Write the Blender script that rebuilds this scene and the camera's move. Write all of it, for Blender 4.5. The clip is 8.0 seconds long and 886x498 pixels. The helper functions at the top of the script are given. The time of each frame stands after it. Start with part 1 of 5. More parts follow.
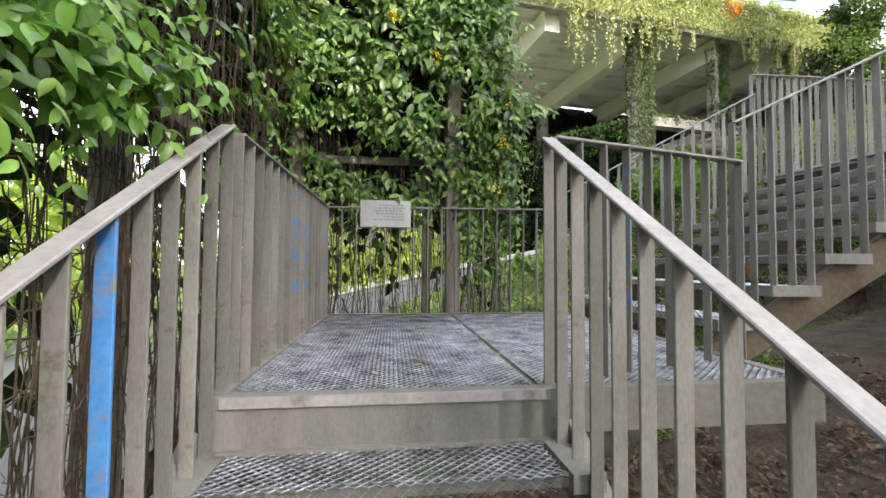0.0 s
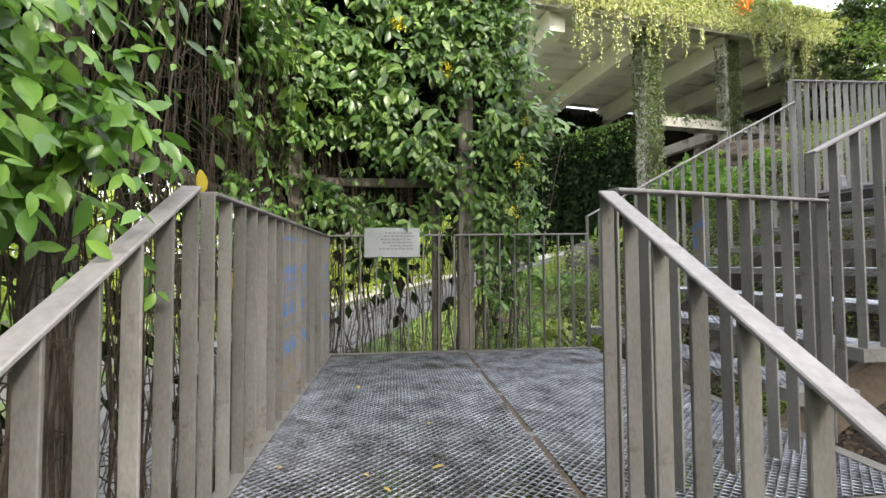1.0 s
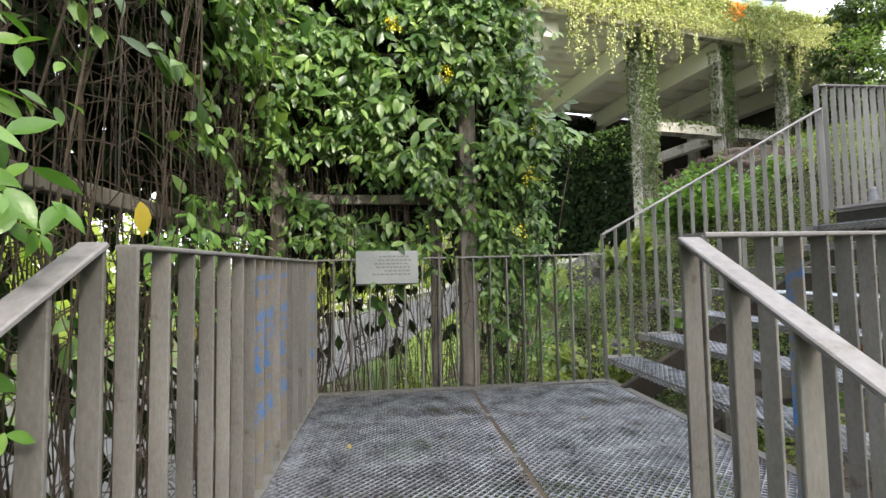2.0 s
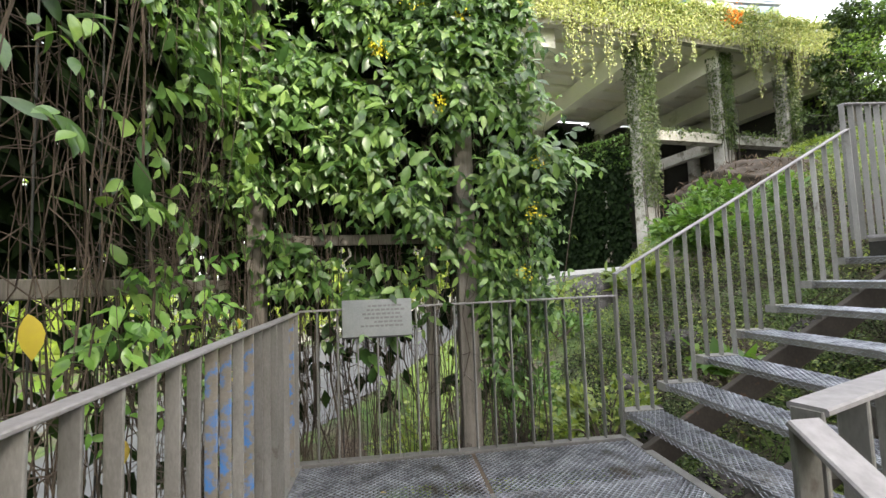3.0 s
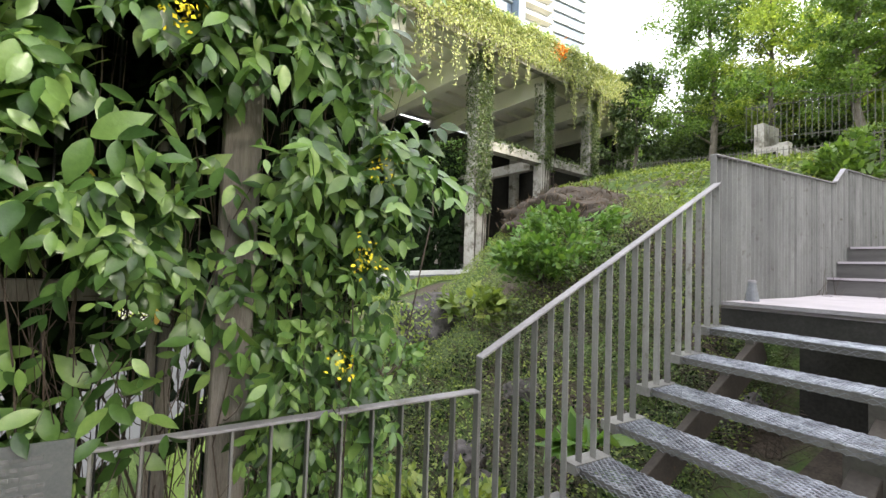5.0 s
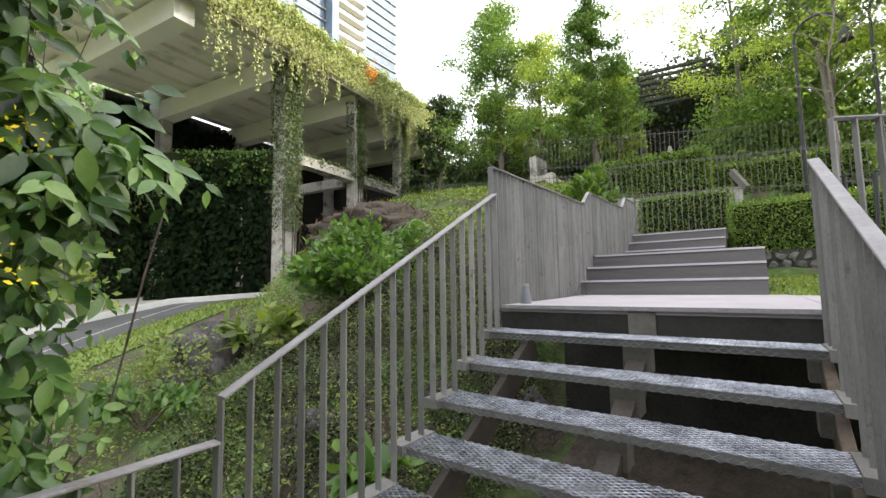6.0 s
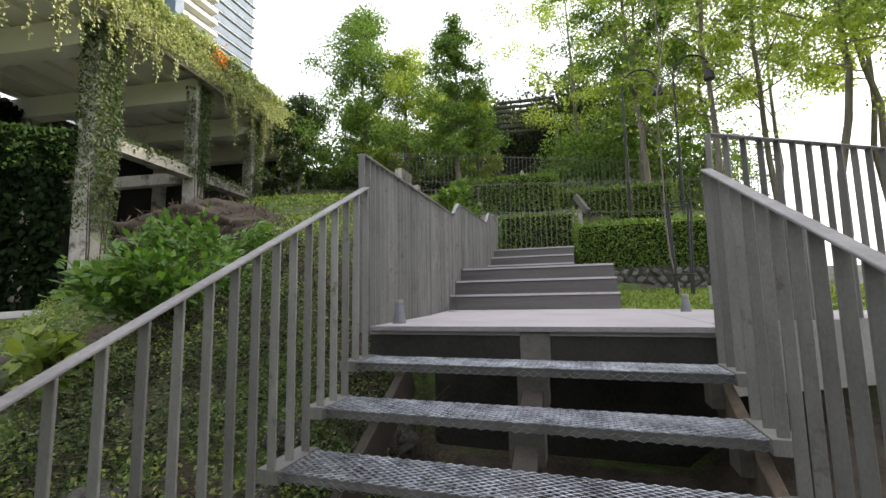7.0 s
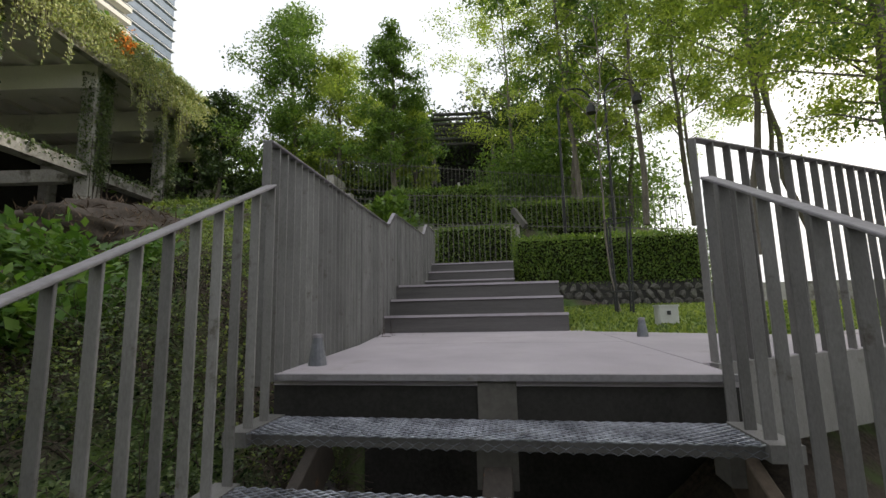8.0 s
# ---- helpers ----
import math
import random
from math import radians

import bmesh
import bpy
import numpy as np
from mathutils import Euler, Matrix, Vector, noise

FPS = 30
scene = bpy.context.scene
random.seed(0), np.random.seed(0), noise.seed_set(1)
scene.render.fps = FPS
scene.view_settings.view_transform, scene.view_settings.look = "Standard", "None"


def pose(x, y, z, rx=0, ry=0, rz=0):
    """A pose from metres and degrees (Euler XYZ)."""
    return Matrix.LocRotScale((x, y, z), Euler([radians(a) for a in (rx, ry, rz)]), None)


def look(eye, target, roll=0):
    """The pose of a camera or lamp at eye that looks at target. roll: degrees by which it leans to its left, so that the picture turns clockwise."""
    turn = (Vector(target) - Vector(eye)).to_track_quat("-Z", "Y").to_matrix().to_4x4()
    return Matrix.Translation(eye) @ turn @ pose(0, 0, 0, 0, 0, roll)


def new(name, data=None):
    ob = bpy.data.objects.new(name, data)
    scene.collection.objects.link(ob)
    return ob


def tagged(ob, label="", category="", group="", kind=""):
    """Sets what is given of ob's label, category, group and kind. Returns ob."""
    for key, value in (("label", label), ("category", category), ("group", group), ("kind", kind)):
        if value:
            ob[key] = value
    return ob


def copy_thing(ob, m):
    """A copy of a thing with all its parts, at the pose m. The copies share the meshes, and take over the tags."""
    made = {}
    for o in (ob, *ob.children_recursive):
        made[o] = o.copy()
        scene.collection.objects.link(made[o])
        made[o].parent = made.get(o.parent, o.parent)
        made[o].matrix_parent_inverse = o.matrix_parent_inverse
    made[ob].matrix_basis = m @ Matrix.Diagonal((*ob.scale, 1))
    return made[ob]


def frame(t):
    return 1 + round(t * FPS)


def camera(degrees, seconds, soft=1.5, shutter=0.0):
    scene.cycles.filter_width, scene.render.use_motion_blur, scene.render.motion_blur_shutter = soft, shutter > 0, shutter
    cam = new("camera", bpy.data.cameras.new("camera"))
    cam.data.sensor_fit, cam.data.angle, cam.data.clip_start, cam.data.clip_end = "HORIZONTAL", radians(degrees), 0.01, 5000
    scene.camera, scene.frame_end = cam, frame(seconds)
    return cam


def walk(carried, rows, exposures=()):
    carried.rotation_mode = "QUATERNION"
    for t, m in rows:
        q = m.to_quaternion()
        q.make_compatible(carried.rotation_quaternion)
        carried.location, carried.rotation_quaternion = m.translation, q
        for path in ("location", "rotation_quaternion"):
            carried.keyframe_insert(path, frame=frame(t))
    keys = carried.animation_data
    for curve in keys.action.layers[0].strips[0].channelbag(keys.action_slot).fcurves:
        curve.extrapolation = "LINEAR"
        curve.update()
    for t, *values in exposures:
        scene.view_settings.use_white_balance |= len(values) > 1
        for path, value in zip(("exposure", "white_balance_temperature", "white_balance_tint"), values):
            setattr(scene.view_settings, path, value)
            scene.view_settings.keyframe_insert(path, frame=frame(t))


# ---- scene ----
cam = camera(92.0, 8.0)
PATH = [
    (0, (-0.060, 0.764, 0.457), (0.178, 2.748, 0.535), 0.34),
    (0.5, (-0.120, 0.951, 0.670), (0.124, 2.934, 0.745), -0.24),
    (1, (-0.093, 1.140, 0.743), (0.128, 3.127, 0.820), -0.38),
    (2.5, (-0.111, 1.672, 1.030), (0.154, 3.651, 1.155), -1.33),
    (3, (-0.030, 1.826, 1.188), (0.222, 3.806, 1.328), -2.01),
    (3.5, (-0.094, 2.055, 1.361), (0.218, 4.027, 1.478), -1.59),
    (4, (-0.031, 2.161, 1.424), (0.357, 4.120, 1.536), -1.77),
    (4.2, (0.010, 2.262, 1.428), (0.453, 4.209, 1.538), -1.40),
    (5.3, (0.527, 3.271, 1.668), (1.735, 4.863, 1.754), 2.39),
    (5.5, (0.566, 3.282, 1.649), (1.892, 4.775, 1.753), 1.99),
    (6, (0.809, 3.193, 1.583), (2.415, 4.373, 1.757), -0.88),
    (6.5, (1.140, 3.403, 1.601), (2.922, 4.293, 1.789), -0.96),
    (7, (1.363, 3.574, 1.604), (3.257, 4.177, 1.829), -1.03),
    (7.5, (1.588, 3.689, 1.571), (3.531, 4.084, 1.829), -0.96),
    (8, (1.957, 3.764, 1.722), (3.916, 4.066, 1.994), -1.30),
]
walk(cam, [(t, look(eye, target, roll)) for t, eye, target, roll in PATH],
     [(0.0, 1.29), (2.5, 1.37), (4.2, 1.45), (5.5, 1.2), (6.5, 0.76), (7.2, 0.32), (8.0, -0.3)])

# ---- light ----
world = bpy.data.worlds.new("sky")
scene.world = world
world.use_nodes = True
nt = world.node_tree
sky = nt.nodes.new("ShaderNodeTexSky")
sky.sky_type, sky.sun_disc = "NISHITA", False
sky.sun_elevation, sky.sun_rotation = radians(31), radians(146)
sky.air_density, sky.dust_density, sky.ozone_density = 1.0, 6.0, 0.3
haze = nt.nodes.new("ShaderNodeMixRGB")
haze.inputs[0].default_value = 0.72
haze.inputs[2].default_value = (14.0, 14.2, 14.6, 1)
nt.links.new(sky.outputs[0], haze.inputs[1])
nt.links.new(haze.outputs[0], nt.nodes["Background"].inputs[0])
nt.nodes["Background"].inputs[1].default_value = 0.13
sun_data = bpy.data.lights.new("sun", "SUN")
sun_data.energy, sun_data.angle, sun_data.color = 3.6, radians(6), (1.0, 0.93, 0.8)
sun = new("sun", sun_data)
SUN_DIR = Vector((math.sin(radians(146)) * math.cos(radians(31)), math.cos(radians(146)) * math.cos(radians(31)), math.sin(radians(31))))
sun.matrix_world = look(SUN_DIR * 50, (0, 0, 0))


# ---- materials ----
def nodes_of(name):
    m = bpy.data.materials.new(name)
    m.use_nodes = True
    t = m.node_tree
    return m, t, t.nodes["Principled BSDF"]


def ramp_node(t, fac, stops):
    r = t.nodes.new("ShaderNodeValToRGB")
    while len(r.color_ramp.elements) < len(stops):
        r.color_ramp.elements.new(0.5)
    for e, (p, c) in zip(r.color_ramp.elements, stops):
        e.position, e.color = p, (*c, 1)
    t.links.new(fac, r.inputs[0])
    return r


def noise_node(t, scale, detail=5, rough=0.6, stretch=None, own=False):
    """Noise over the object's own space; own: every object takes another stretch of it."""
    n = t.nodes.new("ShaderNodeTexNoise")
    n.inputs["Scale"].default_value, n.inputs["Detail"].default_value, n.inputs["Roughness"].default_value = scale, detail, rough
    place = t.nodes.new("ShaderNodeTexCoord").outputs["Object"]
    if own:
        o = t.nodes.new("ShaderNodeObjectInfo")
        far = t.nodes.new("ShaderNodeVectorMath")
        far.operation = "SCALE"
        far.inputs[0].default_value = (17.0, 29.0, 41.0)
        t.links.new(o.outputs["Random"], far.inputs["Scale"])
        add = t.nodes.new("ShaderNodeVectorMath")
        t.links.new(place, add.inputs[0])
        t.links.new(far.outputs[0], add.inputs[1])
        place = add.outputs[0]
    if stretch:
        mp = t.nodes.new("ShaderNodeMapping")
        mp.inputs["Scale"].default_value = stretch
        t.links.new(place, mp.inputs[0])
        place = mp.outputs[0]
    t.links.new(place, n.inputs["Vector"])
    return n


def mixed(t, fac, a, b, mode="MIX"):
    m = t.nodes.new("ShaderNodeMixRGB")
    m.blend_type = mode
    for s, v in zip(m.inputs, (fac, a, b)):
        if hasattr(v, "links"):
            t.links.new(v, s)
        else:
            s.default_value = v if not isinstance(v, tuple) else (*v, 1)
    return m.outputs[0]


def surface(name, dark, light, scale=4.0, fine=60.0, rough=0.7, bump=0.3, metal=0.0, stain=None, stain_scale=1.5, stain_at=0.6, stretch=None, vary=0.0, gloss=0.35):
    """A worn surface: a coarse and a fine noise between two colours, stains of a third, a fine relief."""
    m, t, b = nodes_of(name)
    n1, n2 = noise_node(t, scale, stretch=stretch, own=vary > 0), noise_node(t, fine, 3, stretch=stretch, own=vary > 0)
    f = mixed(t, 0.4, n1.outputs[0], n2.outputs[0])
    col = ramp_node(t, f, [(0.35, dark), (0.65, light)]).outputs[0]
    if stain:
        n3 = noise_node(t, stain_scale, 6, 0.7, own=vary > 0)
        mask = ramp_node(t, n3.outputs[0], [(stain_at, (0, 0, 0)), (stain_at + 0.1, (1, 1, 1))])
        col = mixed(t, mask.outputs[0], col, stain)
    if vary:
        o = t.nodes.new("ShaderNodeObjectInfo")
        r = ramp_node(t, o.outputs["Random"], [(0, (1 - vary,) * 3), (1, (1 + vary * 0.6,) * 3)])
        col = mixed(t, 1.0, col, r.outputs[0], "MULTIPLY")
    t.links.new(col, b.inputs["Base Color"])
    b.inputs["Roughness"].default_value, b.inputs["Metallic"].default_value = rough, metal
    b.inputs["Specular IOR Level"].default_value = gloss
    bp = t.nodes.new("ShaderNodeBump")
    bp.inputs["Strength"].default_value, bp.inputs["Distance"].default_value = bump, 0.01
    t.links.new(f, bp.inputs["Height"])
    t.links.new(bp.outputs[0], b.inputs["Normal"])
    return m


def foliage(name, shades, rough=0.42, pass_light=0.35, glow=1.6, gloss=0.5):
    """Leaves: one of several greens for each leaf, partly letting light through."""
    m, t, b = nodes_of(name)
    g = t.nodes.new("ShaderNodeNewGeometry")
    n = noise_node(t, 1.3, 3)
    fine = noise_node(t, 38, 4, 0.65)
    f = mixed(t, 0.2, mixed(t, 0.35, g.outputs["Random Per Island"], n.outputs[0]), fine.outputs[0])
    bp = t.nodes.new("ShaderNodeBump")
    bp.inputs["Strength"].default_value, bp.inputs["Distance"].default_value = 0.35, 0.006
    t.links.new(fine.outputs[0], bp.inputs["Height"])
    t.links.new(bp.outputs[0], b.inputs["Normal"])
    k = len(shades) - 1
    col = ramp_node(t, f, [(0.12 + 0.76 * i / k, c) for i, c in enumerate(shades)]).outputs[0]
    t.links.new(col, b.inputs["Base Color"])
    b.inputs["Roughness"].default_value, b.inputs["Specular IOR Level"].default_value = rough, gloss
    tr = t.nodes.new("ShaderNodeBsdfTranslucent")
    warm = mixed(t, 1.0, col, (glow, glow * 1.05, glow * 0.5), "MULTIPLY")
    t.links.new(warm, tr.inputs["Color"])
    ms = t.nodes.new("ShaderNodeMixShader")
    ms.inputs[0].default_value = pass_light
    t.links.new(b.outputs[0], ms.inputs[1])
    t.links.new(tr.outputs[0], ms.inputs[2])
    t.links.new(ms.outputs[0], t.nodes["Material Output"].inputs[0])
    return m


STEEL = surface("painted_steel", (0.142, 0.137, 0.131), (0.232, 0.225, 0.220), 4, 80, 0.5, 0.18, 0.12, (0.105, 0.092, 0.08), 7, 0.6, stretch=(2.0, 2.0, 0.7), vary=0.28, gloss=0.3)
RAIL = surface("handrail_paint", (0.19, 0.18, 0.19), (0.31, 0.295, 0.31), 4, 50, 0.58, 0.15, 0.1, (0.15, 0.133, 0.115), 5, 0.6, gloss=0.2)
BLUE = surface("blue_paint", (0.035, 0.14, 0.38), (0.075, 0.22, 0.5), 6, 60, 0.55, 0.3, 0, (0.17, 0.155, 0.13), 9, 0.53)
BLUE_SPOTS = surface("blue_spots", (0.16, 0.145, 0.125), (0.24, 0.22, 0.195), 3, 90, 0.5, 0.15, 0.1, (0.05, 0.19, 0.52), 6.5, 0.505)
MESHM = surface("galvanised_mesh", (0.07, 0.075, 0.09), (0.56, 0.585, 0.66), 6, 40, 0.33, 0.1, 0.8, (0.10, 0.092, 0.075), 1.6, 0.56)
STRINGER = surface("rust_stained_steel", (0.07, 0.053, 0.04), (0.14, 0.108, 0.08), 4, 40, 0.8, 0.3, 0.0, (0.16, 0.075, 0.032), 3, 0.62)
RUST = surface("rusty_steel", (0.03, 0.025, 0.021), (0.06, 0.05, 0.042), 3, 50, 0.7, 0.3, 0.1, (0.2, 0.09, 0.04), 4, 0.6)
WOODM = surface("weathered_timber", (0.10, 0.088, 0.074), (0.23, 0.208, 0.182), 5, 50, 0.85, 0.6, stretch=(6, 6, 0.5))
PLATE = surface("brushed_plate", (0.20, 0.21, 0.22), (0.30, 0.31, 0.32), 3, 120, 0.38, 0.05, 0.7)
INK = surface("engraved_line", (0.13, 0.13, 0.135), (0.17, 0.17, 0.175), 8, 90, 0.6, 0.1)
SOFFIT = surface("painted_soffit", (0.74, 0.71, 0.65), (0.84, 0.81, 0.75), 0.5, 12, 0.85, 0.15, 0, (0.5, 0.47, 0.41), 0.35, 0.6)
# Near-black colour that paints the shade of the void under the platform
UNDER = surface("void_shade", (0.018, 0.017, 0.016), (0.04, 0.038, 0.035), 2, 30, 0.95, 0.4, gloss=0.03)
STEMM = surface("vine_stem", (0.028, 0.021, 0.016), (0.10, 0.077, 0.06), 6, 50, 0.9, 0.6)
BARK = surface("bark", (0.10, 0.085, 0.07), (0.24, 0.21, 0.18), 4, 40, 0.9, 0.8, stretch=(3, 3, 0.6))
CONC = surface("concrete", (0.30, 0.285, 0.26), (0.44, 0.425, 0.395), 0.6, 20, 0.85, 0.25, 0, (0.2, 0.19, 0.165), 0.5, 0.6)
CONC_OLD = surface("weathered_concrete", (0.27, 0.25, 0.22), (0.5, 0.48, 0.45), 1.2, 14, 0.9, 0.5, 0, (0.13, 0.12, 0.095), 1.1, 0.52)
# Near-black for rubble mortar and for painted shade inside the parking deck
SHADE_MORTAR = surface("shade_mortar", (0.03, 0.029, 0.027), (0.06, 0.058, 0.054), 0.6, 14, 0.9, 0.3, gloss=0.05)
PAVE = surface("smooth_paving", (0.33, 0.295, 0.325), (0.45, 0.41, 0.445), 1.5, 120, 0.6, 0.1, 0, (0.28, 0.25, 0.245), 1.2, 0.6)
STEPM = surface("composite_step", (0.075, 0.07, 0.07), (0.125, 0.117, 0.116), 3, 60, 0.65, 0.2, stretch=(1, 0.2, 4))
FASCIA = surface("dark_fascia", (0.028, 0.027, 0.025), (0.05, 0.048, 0.045), 3, 60, 0.8, 0.15, gloss=0.05)
ASPH = surface("asphalt", (0.065, 0.065, 0.068), (0.11, 0.109, 0.112), 0.8, 150, 0.8, 0.2)
WHITE = surface("white_paint", (0.42, 0.42, 0.41), (0.6, 0.6, 0.59), 1.5, 40, 0.7, 0.1, 0, (0.4, 0.39, 0.36), 1.2, 0.62)
STONE = surface("stone", (0.07, 0.062, 0.055), (0.24, 0.22, 0.2), 1.6, 18, 0.95, 1.0, 0, (0.07, 0.075, 0.045), 1.6, 0.58)
ROCK = surface("dark_rock", (0.012, 0.011, 0.01), (0.13, 0.117, 0.115), 4, 22, 0.95, 1.0, 0, (0.24, 0.22, 0.22), 5, 0.6)
FENCEM = surface("fence_paint", (0.09, 0.084, 0.076), (0.16, 0.15, 0.136), 2, 30, 0.6, 0.1, 0.1)
RUBBLE = surface("rubble_stone", (0.06, 0.057, 0.05), (0.18, 0.17, 0.155), 3, 24, 0.95, 0.8, vary=0.35)
MULCH = surface("mulch", (0.03, 0.024, 0.019), (0.10, 0.08, 0.065), 5, 45, 1.0, 1.0)
LAWN = surface("lawn", (0.10, 0.155, 0.035), (0.2, 0.27, 0.07), 2, 180, 0.9, 0.9)
GREYBOX = surface("grey_box", (0.4, 0.4, 0.38), (0.5, 0.5, 0.47), 2, 50, 0.6, 0.1)
BLACK = surface("black_metal", (0.02, 0.02, 0.02), (0.04, 0.04, 0.042), 4, 60, 0.5, 0.1)
LAMPM = surface("lamp_metal", (0.12, 0.125, 0.14), (0.2, 0.21, 0.23), 5, 60, 0.45, 0.1, 0.4)
TOWERW = surface("tower_wall", (0.42, 0.43, 0.45), (0.54, 0.55, 0.57), 0.2, 4, 0.7, 0.05)
TOWERB = surface("tower_balcony", (0.6, 0.57, 0.5), (0.72, 0.69, 0.62), 0.2, 4, 0.7, 0.05)
GLASS = surface("tower_glass", (0.10, 0.14, 0.19), (0.2, 0.25, 0.32), 0.3, 4, 0.4, 0.0, gloss=0.1)
LITTER = surface("dry_litter", (0.05, 0.035, 0.025), (0.17, 0.12, 0.08), 8, 50, 0.9, 0.3)
SLAT = surface("dark_slat", (0.05, 0.048, 0.045), (0.10, 0.095, 0.09), 3, 30, 0.8, 0.2)
DEADLEAF = surface("dead_leaf", (0.3, 0.2, 0.06), (0.42, 0.32, 0.1), 8, 50, 0.7, 0.2)
YELLOW = surface("yellow_petals", (0.8, 0.62, 0.02), (0.92, 0.8, 0.06), 8, 50, 0.6, 0.2)
ORANGE = surface("orange_petals", (0.75, 0.22, 0.02), (0.85, 0.32, 0.04), 8, 50, 0.6, 0.2)
LEAF = foliage("vine_leaf", [(0.013, 0.03, 0.009), (0.036, 0.082, 0.021), (0.087, 0.168, 0.042), (0.175, 0.285, 0.075), (0.34, 0.45, 0.14)], rough=0.3, pass_light=0.24)
IVY = foliage("column_ivy", [(0.015, 0.03, 0.01), (0.05, 0.08, 0.026), (0.11, 0.15, 0.05), (0.2, 0.23, 0.09)])
LEAF_YELLOW = foliage("yellow_leaf", [(0.45, 0.36, 0.03), (0.55, 0.45, 0.05), (0.4, 0.22, 0.1)])
CREEPER = foliage("creeper_leaf", [(0.1, 0.145, 0.045), (0.21, 0.265, 0.085), (0.34, 0.37, 0.135), (0.46, 0.46, 0.2), (0.55, 0.53, 0.29)], pass_light=0.28)
# Near-black leaves: the shade behind vines and under the deck is in the colour
LEAF_SHADE = foliage("deep_shade_leaf", [(0.004, 0.008, 0.003), (0.009, 0.018, 0.006), (0.02, 0.036, 0.011)], pass_light=0.2, rough=0.8, gloss=0.1)
GROUNDCOVER = foliage("ground_cover", [(0.045, 0.075, 0.02), (0.11, 0.16, 0.036), (0.2, 0.25, 0.058), (0.32, 0.35, 0.09)])
BRIGHT = foliage("bright_shrub", [(0.045, 0.10, 0.02), (0.09, 0.175, 0.035), (0.18, 0.27, 0.06)])
TREEL = foliage("tree_leaf", [(0.045, 0.085, 0.02), (0.09, 0.155, 0.035), (0.15, 0.235, 0.05), (0.23, 0.32, 0.075)], pass_light=0.42)
TREEY = foliage("light_tree_leaf", [(0.11, 0.15, 0.04), (0.2, 0.26, 0.065), (0.31, 0.37, 0.095), (0.43, 0.48, 0.14)], pass_light=0.6)
HEDGEL = foliage("hedge_leaf", [(0.05, 0.10, 0.02), (0.12, 0.19, 0.035), (0.24, 0.31, 0.06)])
# Brighter copy of the vine greens; light on the near leaves is painted in
LEAF_LIT = foliage("lit_vine_leaf", [(0.03, 0.075, 0.016), (0.08, 0.18, 0.035), (0.15, 0.29, 0.055), (0.26, 0.42, 0.09)], rough=0.28, pass_light=0.3)
# Dimmer copy of the tree greens; woodland shade is put into the colour
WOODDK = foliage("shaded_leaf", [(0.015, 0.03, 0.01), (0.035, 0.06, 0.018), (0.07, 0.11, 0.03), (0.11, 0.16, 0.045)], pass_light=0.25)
# Near-black fill behind leaves: the shade between them, put into the colour
SHADE_CORE = surface("leaf_fill", (0.012, 0.016, 0.007), (0.03, 0.034, 0.015), 6, 40, 1, 1, gloss=0.05)


# ---- mesh helpers ----
class Shape:
    """Gathers vertices and faces for one mesh."""

    def __init__(self):
        self.v, self.f = [], []

    def box(self, x0, x1, y0, y1, z0, z1):
        n = len(self.v)
        self.v += [(x, y, z) for z in (z0, z1) for y in (y0, y1) for x in (x0, x1)]
        self.f += [tuple(n + i for i in q) for q in ((0, 2, 3, 1), (4, 5, 7, 6), (0, 1, 5, 4), (2, 6, 7, 3), (0, 4, 6, 2), (1, 3, 7, 5))]
        return self

    def bar(self, a, b, w, h, side=(1, 0, 0), ch=0.0):
        """A bar from a to b: w along side, h across it, long edges chamfered by ch."""
        a, b = Vector(a), Vector(b)
        d = (b - a).normalized()
        s = Vector(side)
        s = (s - d * s.dot(d)).normalized()
        u = d.cross(s)
        w, h = w / 2, h / 2
        if ch:
            sec = [(w, -h + ch), (w, h - ch), (w - ch, h), (-w + ch, h), (-w, h - ch), (-w, -h + ch), (-w + ch, -h), (w - ch, -h)]
        else:
            sec = [(w, -h), (w, h), (-w, h), (-w, -h)]
        n, k = len(self.v), len(sec)
        self.v += [tuple(p + s * i + u * j) for p in (a, b) for i, j in sec]
        self.f += [(n + i, n + (i + 1) % k, n + k + (i + 1) % k, n + k + i) for i in range(k)]
        self.f += [tuple(n + k - 1 - i for i in range(k)), tuple(n + k + i for i in range(k))]
        return self

    def tube(self, points, radii, sides=6):
        n = len(self.v)
        pts = [Vector(p) for p in points]
        for i, p in enumerate(pts):
            d = (pts[min(i + 1, len(pts) - 1)] - pts[max(i - 1, 0)]).normalized()
            s = d.orthogonal().normalized() if abs(d.z) > 0.95 else d.cross(Vector((0, 0, 1))).normalized()
            u = d.cross(s)
            for k in range(sides):
                a = 2 * math.pi * k / sides
                self.v.append(tuple(p + (s * math.cos(a) + u * math.sin(a)) * radii[i]))
        for i in range(len(pts) - 1):
            for k in range(sides):
                self.f.append((n + i * sides + k, n + i * sides + (k + 1) % sides, n + (i + 1) * sides + (k + 1) % sides, n + (i + 1) * sides + k))
        self.f.append(tuple(n + k for k in reversed(range(sides))))
        self.f.append(tuple(n + (len(pts) - 1) * sides + k for k in range(sides)))
        return self

    def mesh(self, name, material, smooth=False):
        me = bpy.data.meshes.new(name)
        me.from_pydata(self.v, [], self.f)
        me.materials.append(material)
        if smooth:
            me.polygons.foreach_set("use_smooth", [True] * len(me.polygons))
        return me


def part(name, shape, material, parent=None, label="", smooth=False):
    """Links a shape or a ready mesh as one mesh object under its parent."""
    me = shape if isinstance(shape, bpy.types.Mesh) else shape.mesh(name, material, smooth)
    ob = new(name, me)
    if parent:
        ob.parent = parent
    return tagged(ob, label)


